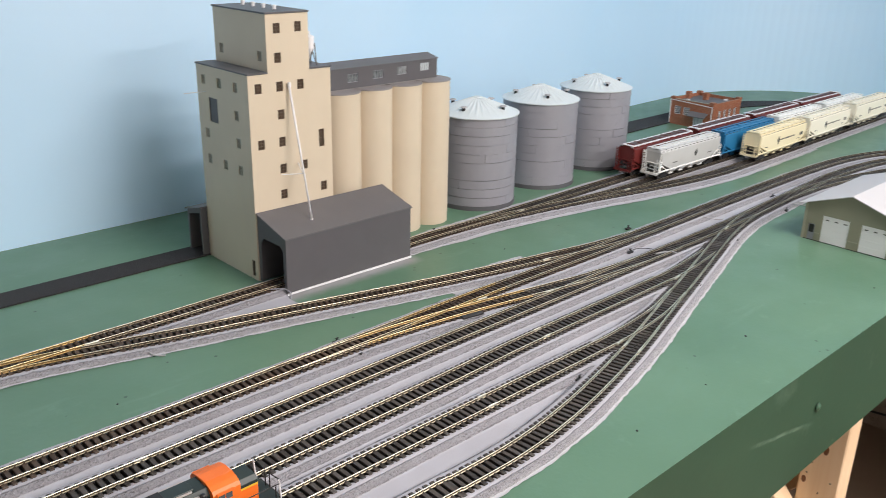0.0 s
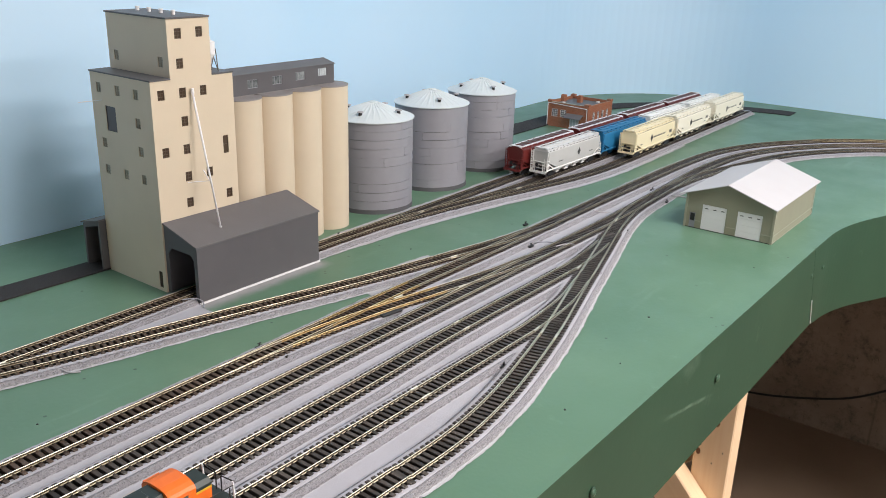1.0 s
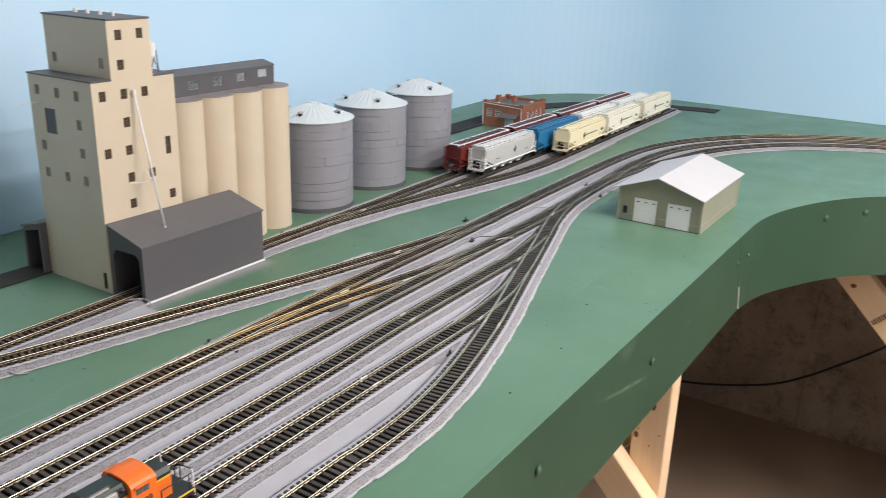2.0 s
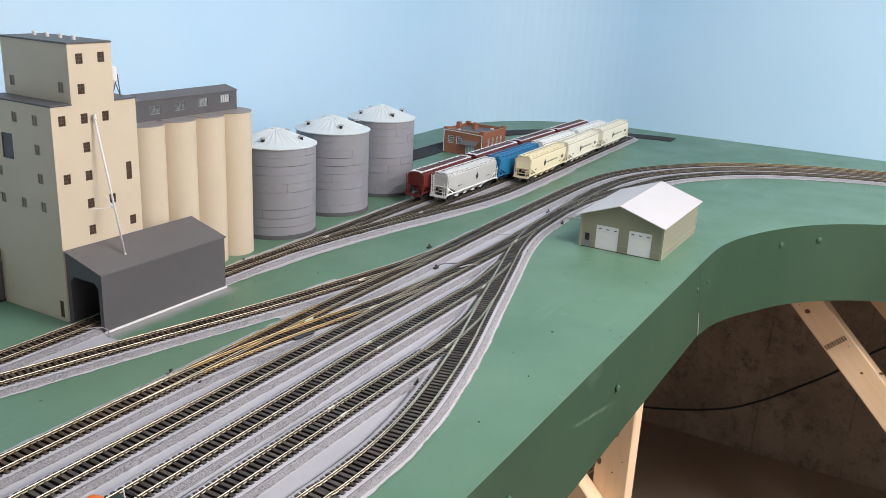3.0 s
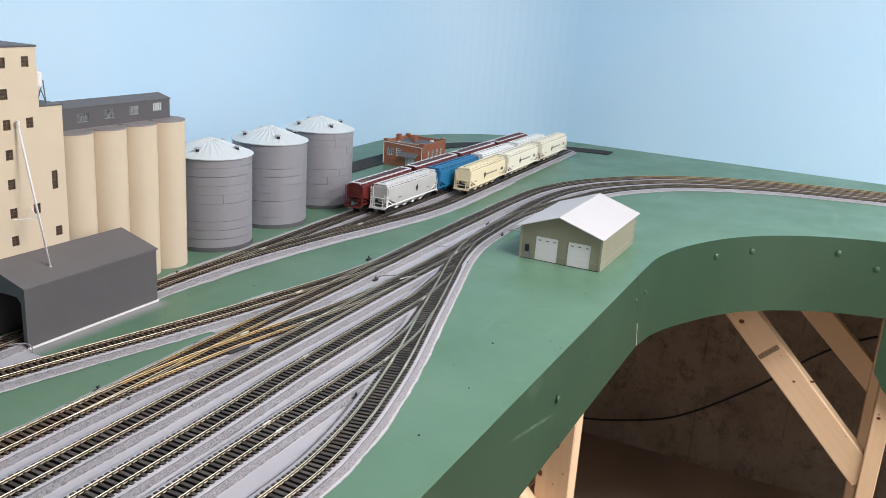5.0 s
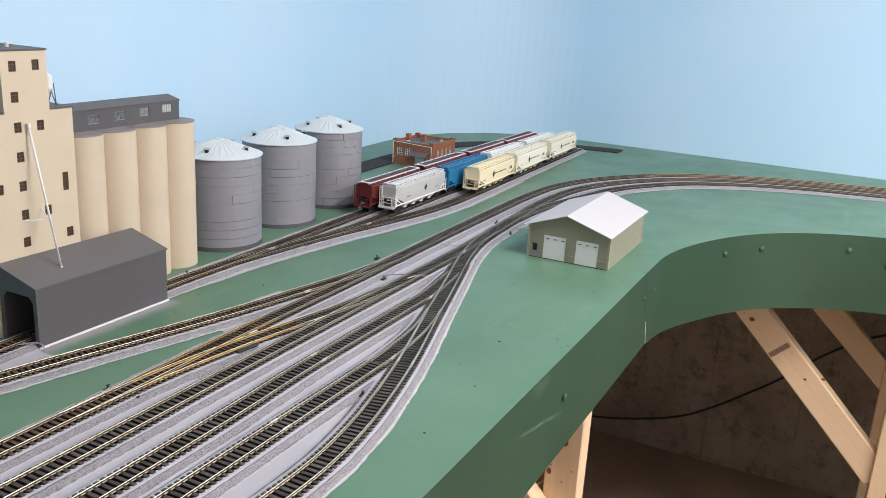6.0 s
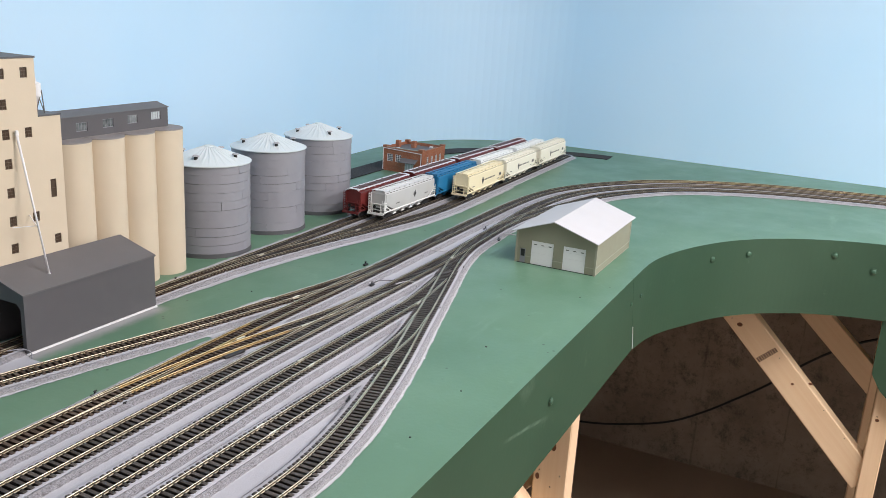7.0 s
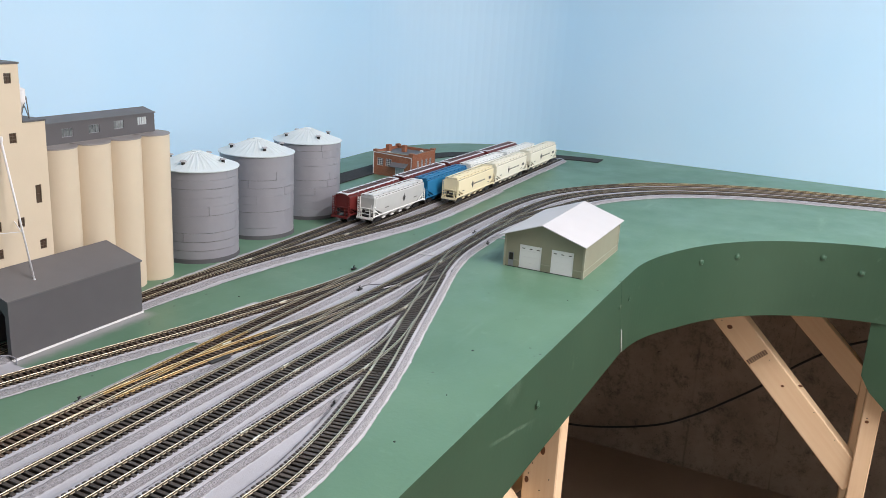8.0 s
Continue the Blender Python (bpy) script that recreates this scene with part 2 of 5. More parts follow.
# golden rail flank, glint put into the colour likewise
GLINTSIDE = mat("gold_glint_side", (0.46, 0.32, 0.15), 0.42, 0.85, color2=(0.20, 0.11, 0.05), scale=140)
ROOFWHITE = mat("roof_white", (0.57, 0.555, 0.575), 0.55, color2=(0.53, 0.515, 0.535), scale=30)
INK = mat("stamp_ink", (0.20, 0.13, 0.09), 0.6)
# bolt heads lighter than the fascia: their highlight is put into the green
BOLTM = mat("bolt_glint_green", (0.055, 0.125, 0.08), 0.3, scale=80)
BRIGHT = mat("bright_metal", (0.97, 0.93, 0.80), 0.5, 1.0, scale=80)
STEEL = mat("dull_steel", (0.20, 0.19, 0.19), 0.45, 0.6, scale=80)
CREAM = mat("cream_paint", (0.655, 0.555, 0.425), 0.48, color2=(0.57, 0.48, 0.365), scale=28, amount=0.5, bump=0.05, bump_scale=400)
DARK = mat("dark_grey_plastic", (0.105, 0.10, 0.108), 0.5, scale=50, bump=0.05, bump_scale=500)
DARKROOF = mat("roof_grey", (0.135, 0.130, 0.138), 0.55, color2=(0.11, 0.105, 0.112), scale=40, bump=0.08, bump_scale=500)
SILO = mat("silo_grey", (0.285, 0.285, 0.32), 0.42, scale=60, color2=(0.235, 0.235, 0.265), bump=0.05, bump_scale=300)
SILODARK = mat("foundation_grey", (0.10, 0.10, 0.11), 0.6, scale=60)
SILOROOF = mat("silo_roof", (0.66, 0.71, 0.73), 0.38, scale=40, color2=(0.6, 0.66, 0.69))
WHITE = mat("white_plastic", (0.80, 0.79, 0.81), 0.5, color2=(0.76, 0.75, 0.77), scale=40)
TAN = mat("tan_siding", (0.285, 0.275, 0.205), 0.55, scale=40)
TANL = mat("tan_trim", (0.36, 0.35, 0.27), 0.5, scale=40)
RED = mat("car_red", (0.155, 0.020, 0.018), 0.45, scale=50)
REDDARK = mat("trough_brown", (0.10, 0.055, 0.05), 0.6, scale=50)
BLUE = mat("car_blue", (0.018, 0.190, 0.40), 0.45, scale=50)
YELLOW = mat("car_yellow_cream", (0.87, 0.77, 0.53), 0.5, scale=50, color2=(0.82, 0.72, 0.49))
CREAMCAR = mat("car_pale_cream", (0.88, 0.83, 0.70), 0.5, scale=50, color2=(0.84, 0.79, 0.66))
LIGHTGREY = mat("car_light_grey", (0.54, 0.54, 0.53), 0.5, scale=50)
ROOFGREY = mat("car_roof_grey", (0.70, 0.70, 0.70), 0.5, scale=50)
WHITECAR = mat("car_white", (0.88, 0.88, 0.86), 0.5, scale=50, color2=(0.84, 0.84, 0.82))
ORANGE = mat("loco_orange", (0.86, 0.17, 0.018), 0.38, color2=(0.80, 0.15, 0.015), scale=50)
LOCOGREEN = mat("loco_dark_green", (0.020, 0.032, 0.030), 0.45, scale=50)
LOCOPALE = mat("loco_pale_grey", (0.50, 0.44, 0.42), 0.4, scale=50)
YSTRIPE = mat("yellow_stripe", (0.80, 0.50, 0.04), 0.45)
BLACK = mat("black_plastic", (0.018, 0.017, 0.018), 0.5, scale=90)
BLACKSOFT = mat("letter_and_shade_black", (0.10, 0.095, 0.09), 0.6)
GREYP = mat("grey_paint", (0.42, 0.41, 0.43), 0.7, scale=80)
BROWNW = mat("brown_frame", (0.110, 0.072, 0.048), 0.5, scale=90)
# lit copies of the brown frame and pane: haze of light put into the colour
LITW = mat("lit_brown_frame", (0.28, 0.25, 0.195), 0.5, scale=90)
PANE_BROWN = mat("brown_pane", (0.085, 0.058, 0.042), 0.18, scale=90)
PANE_LIT = mat("lit_brown_pane", (0.36, 0.33, 0.26), 0.35, scale=90)
PANE = mat("smoky_pane", (0.10, 0.115, 0.13), 0.08, scale=90)
PANE_MID = mat("grey_pane", (0.06, 0.07, 0.075), 0.12, color2=(0.32, 0.35, 0.36), scale=140, amount=1.0)
PANE_PALE = mat("pale_pane", (0.50, 0.55, 0.57), 0.12, scale=90)
FLOORM = mat("floor_brown", (0.35, 0.25, 0.185), 0.55, color2=(0.27, 0.19, 0.14), scale=6)
ROOMW = mat("room_wall", (0.76, 0.75, 0.73), 0.8, scale=4)
CAPGREY = mat("bin_cap_grey", (0.30, 0.275, 0.275), 0.6, scale=50)
KNOT = mat("pine_knot", (0.20, 0.075, 0.03), 0.5, color2=(0.10, 0.04, 0.02), scale=120)
ASPH = mat("road_dark", (0.026, 0.023, 0.024), 0.85, color2=(0.020, 0.018, 0.019), scale=60, bump=0.3, bump_scale=900)


# ---- mesh tools ----
def link(name, bm, material, parent=None, label="", smooth=False):
    me = bpy.data.meshes.new(name)
    bm.to_mesh(me)
    bm.free()
    for m in material if isinstance(material, (list, tuple)) else [material]:
        me.materials.append(m)
    if smooth:
        for p in me.polygons:
            p.use_smooth = True
    ob = new(name, me)
    if parent:
        ob.parent = parent
    if label:
        ob["label"] = label
    return ob


def part(name, bm, material, parent, label="", smooth=False):
    return link(name, bm, material, parent, label, smooth)


def thing(name, label, category, at=(0, 0, 0), rz=0.0, group="", kind=""):
    ob = new(name)
    ob.empty_display_size = 0.02
    ob.matrix_world = pose(*at, 0, 0, rz)
    return tagged(ob, label, category, group, kind)


def box(bm, x0, x1, y0, y1, z0, z1, bevel=0.0):
    r = bmesh.ops.create_cube(bm, size=1)
    vs = r["verts"]
    bmesh.ops.scale(bm, vec=(x1 - x0, y1 - y0, z1 - z0), verts=vs)
    bmesh.ops.translate(bm, vec=((x0 + x1) / 2, (y0 + y1) / 2, (z0 + z1) / 2), verts=vs)
    if bevel:
        es = list({e for v in vs for e in v.link_edges})
        bmesh.ops.bevel(bm, geom=es, offset=bevel, segments=1, affect="EDGES")


def boxm(*a, bevel=0.0):
    bm = bmesh.new()
    box(bm, *a, bevel=bevel)
    return bm


def prism(bm, outline, z0, z1):
    """Extrudes a flat outline (x, y) from z0 to z1."""
    low = [bm.verts.new((x, y, z0)) for x, y in outline]
    high = [bm.verts.new((x, y, z1)) for x, y in outline]
    n = len(outline)
    bm.faces.new(list(reversed(low)))
    bm.faces.new(high)
    for i in range(n):
        bm.faces.new((low[i], low[(i + 1) % n], high[(i + 1) % n], high[i]))
    bmesh.ops.recalc_face_normals(bm, faces=bm.faces)


def prism_x(bm, outline, x0, x1):
    """Extrudes an outline (y, z) along x."""
    a = [bm.verts.new((x0, y, z)) for y, z in outline]
    b = [bm.verts.new((x1, y, z)) for y, z in outline]
    n = len(outline)
    bm.faces.new(a)
    bm.faces.new(list(reversed(b)))
    for i in range(n):
        bm.faces.new((a[i], b[i], b[(i + 1) % n], a[(i + 1) % n]))
    bmesh.ops.recalc_face_normals(bm, faces=bm.faces)


def cyl(bm, x, y, z0, z1, r0, r1=None, seg=48):
    r1 = r0 if r1 is None else r1
    r = bmesh.ops.create_cone(bm, cap_ends=True, segments=seg, radius1=r0, radius2=max(r1, 1e-5), depth=z1 - z0)
    bmesh.ops.translate(bm, vec=(x, y, (z0 + z1) / 2), verts=r["verts"])


# ---- the table and the room ----
TABLE_Z = 0.0
WALL_Y, WALL_X, FLOOR_Z, CEIL_Z = 1.228, 2.44, -0.955, 1.45


def corner_line(d=0.0):
    """The line of the painted sky, round its curved corner."""
    pts = [(-2.2, 1.160 + d), (0.55, 1.160 + d), (0.75, 1.164 + d), (0.95, 1.175 + d), (1.50, 1.206 + d), (1.80, 1.221 + d)]
    cx, cy, rx, ry = 1.98, 0.80, WALL_X - 1.98, WALL_Y - 0.80
    for i in range(29):
        a = math.pi / 2 * (1 - i / 28)
        pts.append((cx + (rx + d) * max(math.cos(a), 0) ** 0.93, cy + (ry + d) * math.sin(a) ** 0.93))
    pts.append((WALL_X + d, -1.6))
    return pts


def edge_r(a):
    """The bend is a little fuller than a circle where it begins."""
    return 0.4645 - 0.0050 * math.exp(-((math.degrees(a) - 67) / 15) ** 2)


def table_edge():
    pts = [(-2.2, 0.2985), (1.20, 0.2995)]
    cx, cy = 1.298, -0.165
    for i in range(61):
        a = math.pi / 2 * (1 - i / 60)
        r = edge_r(a)
        pts.append((cx + r * math.cos(a), cy + r * math.sin(a)))
    pts += [(1.7625, -1.6)]
    return pts


bm = bmesh.new()
prism(bm, table_edge() + list(reversed(corner_line(-0.0005))), -0.018, 0.0)
tagged(link("table_top", bm, GREEN), "green painted plywood table top of a model railway", "table top", kind="structure")


def sheet_along(line, z0, z1, thick, side, low=None):
    """A board of that thickness along a line; low gives its lower edge from point to point."""
    bm = bmesh.new()
    out = []
    for i, (x, y) in enumerate(line):
        a, b = Vector(line[max(i - 1, 0)]), Vector(line[min(i + 1, len(line) - 1)])
        d = (b - a).normalized()
        out.append((x - d.y * side * thick, y + d.x * side * thick))
    prism(bm, line + list(reversed(out)), z0, z1)
    if low:
        bm.verts.ensure_lookup_table()
        n = len(line)
        for i in range(n):
            bm.verts[i].co.z = bm.verts[2 * n - 1 - i].co.z = low(line[i])
    return bm


EDGE = table_edge()


def slant(bm, x, x_top):
    """Cuts the end of a board at a slant, as the joint runs."""
    for v in bm.verts:
        if abs(v.co.x - x) < 1e-4:
            v.co.x = x_top - v.co.z * 0.36
    return bm



def painted_top(ob):
    """The upper edge takes the lighter green of the table top."""
    ob.data.materials.append(GREEN)
    for p in ob.data.polygons:
        p.material_index = int(p.normal.z > 0.9)
    return ob


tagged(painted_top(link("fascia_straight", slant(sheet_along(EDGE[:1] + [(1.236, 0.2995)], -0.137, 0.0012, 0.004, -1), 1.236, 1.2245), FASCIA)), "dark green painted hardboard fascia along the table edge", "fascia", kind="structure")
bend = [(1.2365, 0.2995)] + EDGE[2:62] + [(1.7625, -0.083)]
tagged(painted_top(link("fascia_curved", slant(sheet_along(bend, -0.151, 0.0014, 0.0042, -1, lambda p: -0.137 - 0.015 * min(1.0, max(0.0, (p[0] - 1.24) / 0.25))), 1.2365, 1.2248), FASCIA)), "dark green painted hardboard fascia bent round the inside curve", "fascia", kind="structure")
bm = bmesh.new()
a, n = [(-0.0835, 0.0012), (-1.6, 0.0012), (-1.6, -0.36), (-0.20, -0.36), (-0.14, -0.332), (-0.105, -0.30), (-0.0855, -0.268)], 7
lo, hi = [bm.verts.new((1.7625, y, z)) for y, z in a], [bm.verts.new((1.7570, y, z)) for y, z in a]
bm.faces.new(lo), bm.faces.new(list(reversed(hi)))
for i in range(n):
    bm.faces.new((lo[i], hi[i], hi[(i + 1) % n], lo[(i + 1) % n]))
bmesh.ops.recalc_face_normals(bm, faces=bm.faces)
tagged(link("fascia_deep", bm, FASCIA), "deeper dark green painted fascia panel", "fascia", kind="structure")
bm = boxm(-0.0009, 0.0009, 0.2940, 0.2950, -0.135, -0.091)
for v in bm.verts:
    v.co.x += 1.2242 - v.co.z * 0.36
tagged(link("fascia_gap", bm, WHITE), "bare white board edge showing in the fascia joint", "trim", kind="structure")
tagged(link("wall_backdrop", sheet_along(corner_line(), -0.03, CEIL_Z, 0.01, 1), SKY), "pale blue painted sky backdrop wall", "wall", kind="structure")
bm = bmesh.new()
box(bm, -2.3, 2.6, WALL_Y + 0.03, WALL_Y + 0.2, FLOOR_Z, CEIL_Z)
tagged(link("wall_north", bm, CONCRETE), "bare concrete basement wall", "wall", kind="structure")
bm = bmesh.new()
box(bm, WALL_X + 0.03, WALL_X + 0.2, -2.6, WALL_Y + 0.03, FLOOR_Z, CEIL_Z)
tagged(link("wall_east", bm, CONCRETE), "bare concrete basement wall", "wall", kind="structure")
# west and south walls: unseen, added to close the room and bounce light
bm = bmesh.new()
box(bm, -2.5, -2.3, -2.6, WALL_Y + 0.2, FLOOR_Z, CEIL_Z)
tagged(link("wall_west", bm, ROOMW), "plain wall out of view, added to close the room", "wall", kind="structure")
bm = bmesh.new()
box(bm, -2.5, WALL_X + 0.2, -2.8, -2.6, FLOOR_Z, CEIL_Z)
tagged(link("wall_south", bm, ROOMW), "plain wall out of view, added to close the room", "wall", kind="structure")
bm = bmesh.new()
box(bm, -2.5, WALL_X + 0.2, -2.8, WALL_Y + 0.2, FLOOR_Z - 0.1, FLOOR_Z)
tagged(link("floor", bm, FLOORM), "dark brown basement floor", "floor", kind="structure")
# ceiling: unseen, added, pale so that it bounces lamp light
bm = bmesh.new()
box(bm, -2.5, WALL_X + 0.2, -2.8, WALL_Y + 0.2, CEIL_Z, CEIL_Z + 0.1)
tagged(link("ceiling", bm, ROOMW), "white ceiling out of view, added to close the room", "ceiling", kind="structure")


# ---- tracks ----
from mathutils import kdtree

RAIL_TOP, TIE_TOP, BED = 0.0098, 0.0070, 0.0060


def smooth_line(pts, step=0.003):
    """A smooth line through the points, sampled evenly."""
    p = [Vector(q) for q in pts]
    p = [2 * p[0] - p[1]] + p + [2 * p[-1] - p[-2]]
    fine = []
    for i in range(1, len(p) - 2):
        for k in range(24):
            t = k / 24
            a, b, c, d = p[i - 1], p[i], p[i + 1], p[i + 2]
            fine.append(0.5 * (2 * b + (c - a) * t + (2 * a - 5 * b + 4 * c - d) * t * t + (3 * b - a - 3 * c + d) * t ** 3))
    fine.append(p[-2])
    xy = np.array([tuple(v) for v in fine])
    s = np.r_[0, np.cumsum(np.linalg.norm(np.diff(xy, axis=0), axis=1))]
    n = max(2, int(s[-1] / step))
    q = np.linspace(0, s[-1], n)
    return np.c_[np.interp(q, s, xy[:, 0]), np.interp(q, s, xy[:, 1])]


def arc(cx, cy, r, a0, a1, n=14):
    return [(cx + r * math.cos(radians(a0 + (a1 - a0) * i / (n - 1))), cy + r * math.sin(radians(a0 + (a1 - a0) * i / (n - 1)))) for i in range(n)]


CURVE = [(1.55, 0.641), (1.68, 0.632), (1.79, 0.605), (1.899, 0.553), (2.028, 0.456), (2.126, 0.321), (2.188, 0.186), (2.222, 0.061), (2.258, -0.084), (2.290, -0.230)]


def beside(line, d, x_from):
    """Points of a line moved by d towards the inside of the bend."""
    out = []
    for i, p in enumerate(line):
        a, b = Vector(line[max(i - 1, 0)]), Vector(line[min(i + 1, len(line) - 1)])
        t = (b - a).normalized()
        if p[0] >= x_from:
            out.append((p[0] + t.y * d, p[1] - t.x * d))
    return out


TRACKS = {
    "elevator": [(-0.4, 0.815), (0.2, 0.816), (0.476, 0.819), (0.77, 0.825), (0.9, 0.825), (1.2, 0.830), (1.6, 0.833), (2.10, 0.833)],
    "main": [(-0.4, 0.631), (0.336, 0.633), (0.677, 0.638), (0.917, 0.638), (1.194, 0.641), (1.44, 0.642)] + CURVE,
    "second": [(-0.4, 0.573), (0.341, 0.574), (0.595, 0.576), (0.974, 0.576), (1.13, 0.577), (1.29, 0.583), (1.44, 0.590)] + beside(CURVE, 0.047, 1.5),
    "ladder": [(-0.4, 0.396), (0.319, 0.393), (0.405, 0.391), (0.47, 0.391), (0.53, 0.397), (0.60, 0.410), (0.704, 0.436), (0.844, 0.478), (0.994, 0.523), (1.112, 0.558), (1.20, 0.576), (1.29, 0.583)],
    "passing": [(0.14, 0.816), (0.22, 0.810), (0.316, 0.786), (0.37, 0.772), (0.495, 0.743), (0.641, 0.706), (0.727, 0.686), (0.826, 0.667), (0.93, 0.648), (1.03, 0.638)],
    "crossover": [(0.42, 0.6335), (0.52, 0.631), (0.62, 0.620), (0.72, 0.603), (0.82, 0.586), (0.92, 0.577), (0.98, 0.576)],
    "third": [(-0.4, 0.512), (0.4, 0.514), (0.63, 0.520), (0.84, 0.521), (0.93, 0.523), (1.03, 0.536)],
    "fourth": [(-0.4, 0.459), (0.437, 0.461), (0.646, 0.461), (0.72, 0.462), (0.80, 0.470), (0.87, 0.487)],
    "inner": [(1.36, 0.586), (1.46, 0.581), (1.56, 0.565)] + beside(CURVE, 0.093, 1.6),
    "spur_middle": [(0.80, 0.825), (0.88, 0.822), (0.98, 0.809), (1.08, 0.795), (1.18, 0.788), (1.30, 0.789), (1.6, 0.789), (2.10, 0.789)],
    "spur_near": [(1.02, 0.803), (1.10, 0.789), (1.20, 0.768), (1.32, 0.747), (1.42, 0.739), (1.52, 0.740), (1.9, 0.748), (2.24, 0.754)],
}
BROWN_TIES = ("elevator", "main", "passing", "crossover")
LINES = {k: smooth_line(v) for k, v in TRACKS.items()}


def tangents(line):
    d = np.gradient(line, axis=0)
    return d / np.linalg.norm(d, axis=1)[:, None]


def sweep(line, offset, profile, name, material, lift=0.0, side=None):
    """Draws an open cross profile (across, up) along a line."""
    d = tangents(line)
    nrm = np.c_[-d[:, 1], d[:, 0]]
    vs = np.concatenate([np.c_[line + nrm * (offset + o), np.full(len(line), z + lift)] for o, z in profile])
    n, m = len(line), len(profile)
    faces = [(j * n + i, j * n + i + 1, (j + 1) * n + i + 1, (j + 1) * n + i) for j in range(m - 1) for i in range(n - 1)]
    faces += [tuple(j * n for j in range(m)), tuple(j * n + n - 1 for j in reversed(range(m)))]
    me = bpy.data.meshes.new(name)
    me.from_pydata(vs.tolist(), [], faces)
    me.materials.append(material)
    if side:
        # the worn head and the foot are bright, the web is tarnished
        me.materials.append(side)
        top = max(z for _, z in profile) - 0.00025
        rows = [min(profile[j][1], profile[j + 1][1]) < top and abs(profile[j][0] - profile[j + 1][0]) < 0.0006 for j in range(m - 1)]
        for j in range(m - 1):
            if rows[j]:
                for i in range(n - 1):
                    me.polygons[j * (n - 1) + i].material_index = 1
    return me


RAIL_PROFILE = [(0.0012, TIE_TOP), (0.0012, TIE_TOP + 0.0004), (0.0003, TIE_TOP + 0.0008), (0.0003, RAIL_TOP - 0.0009), (0.00055, RAIL_TOP - 0.0006), (0.00055, RAIL_TOP - 0.0002), (0.00035, RAIL_TOP), (-0.00035, RAIL_TOP), (-0.00055, RAIL_TOP - 0.0002), (-0.00055, RAIL_TOP - 0.0006), (-0.0003, RAIL_TOP - 0.0009), (-0.0003, TIE_TOP + 0.0008), (-0.0012, TIE_TOP + 0.0004), (-0.0012, TIE_TOP)]
TIE_PITCH, TIE_HALF = 0.0071, 0.0150


def tie_mesh(material):
    bm = bmesh.new()
    box(bm, -0.0021, 0.0021, -TIE_HALF, TIE_HALF, BED - 0.0030, TIE_TOP, 0.00035)
    # moulded spike heads beside each rail
    for y in (-0.00875, 0.00875):
        for k in (-1, 1):
            box(bm, -0.0007, 0.0007, y + k * 0.0016 - 0.0007, y + k * 0.0016 + 0.0007, TIE_TOP - 0.0002, TIE_TOP + 0.0009)
    me = bpy.data.meshes.new("tie")
    bm.to_mesh(me)
    bm.free()
    me.materials.append(material)
    return me


TIE_BROWN, TIE_BLACK = tie_mesh(TIE_B), tie_mesh(TIE)
TREES = {}
for name, line in LINES.items():
    tr = kdtree.KDTree(len(line))
    for i, (x, y) in enumerate(line):
        tr.insert((x, y, 0), i)
    tr.balance()
    TREES[name] = tr

done, track_things = [], {}
for name, line in LINES.items():
    dark = name not in BROWN_TIES
    th = thing("track", "model railway track, nickel silver rails on " + ("black" if dark else "dark brown") + " plastic ties", "track", group="railway tracks", kind="structure")
    track_things[name] = th
    # golden stretches: warm reflections on the rails painted in as metal colour
    cuts = [0]
    for x in {"main": (0.56, 0.71, 1.97), "second": (1.97, 9), "crossover": (0.50, 0.72), "passing": (0.16, 0.27), "elevator": (0.10, 0.29)}.get(name, ()):
        cuts.append(next((i for i in range(0, len(line), 3) if line[i][0] > x), cuts[-1]))
    cuts.append(len(line) - 1)
    lengths = []
    for k, (a, z) in enumerate(zip(cuts, cuts[1:])):
        if z - a > 6:
            run = line[a:z + 1:3] if z < len(line) - 1 else line[a::3]
            lengths.append((run, k % 2 == 1))
    for off in (0.00875, -0.00875):
        for run, gold in lengths:
            ob = new("rail", sweep(run, off, RAIL_PROFILE, "rail", GLINT if gold else RAIL, -0.00008 * len(done), GLINTSIDE if gold and run[0][0] < 1.5 else RAILSIDE))
            ob.parent = th
    d = tangents(line)
    s = np.r_[0, np.cumsum(np.linalg.norm(np.diff(line, axis=0), axis=1))]
    far = []
    for q in np.arange(0.003, s[-1], TIE_PITCH):
        x, y = float(np.interp(q, s, line[:, 0])), float(np.interp(q, s, line[:, 1]))
        k = min(int(np.searchsorted(s, q)), len(line) - 1)
        # inside a turnout the through track carries the long ties
        if any(TREES[o].find((x, y, 0))[2] < 0.0285 for o in done):
            continue
        lo, hi = -TIE_HALF, TIE_HALF
        for o in LINES:
            if o == name or o in done:
                continue
            c, _, dd = TREES[o].find((x, y, 0))
            if dd < 0.0285:
                side = (c[0] - x) * -d[k, 1] + (c[1] - y) * d[k, 0]
                lo, hi = min(lo, side - TIE_HALF), max(hi, side + TIE_HALF)
        turn = math.degrees(math.atan2(d[k, 1], d[k, 0])) + random.uniform(-1.2, 1.2)
        mid = (lo + hi) / 2
        m = pose(x - d[k, 1] * mid, y + d[k, 0] * mid, random.uniform(-0.0001, 0.0001), 0, 0, turn) @ Matrix.Diagonal((random.uniform(0.92, 1.05), (hi - lo) / (2 * TIE_HALF), 1, 1))
        if x > 1.75 or x < -0.05:
            far.append(m)
            continue
        ob = new("tie", TIE_BLACK if dark or x > 0.90 else TIE_BROWN)
        ob.parent = th
        ob.matrix_world = m
    if far:
        bm = bmesh.new()
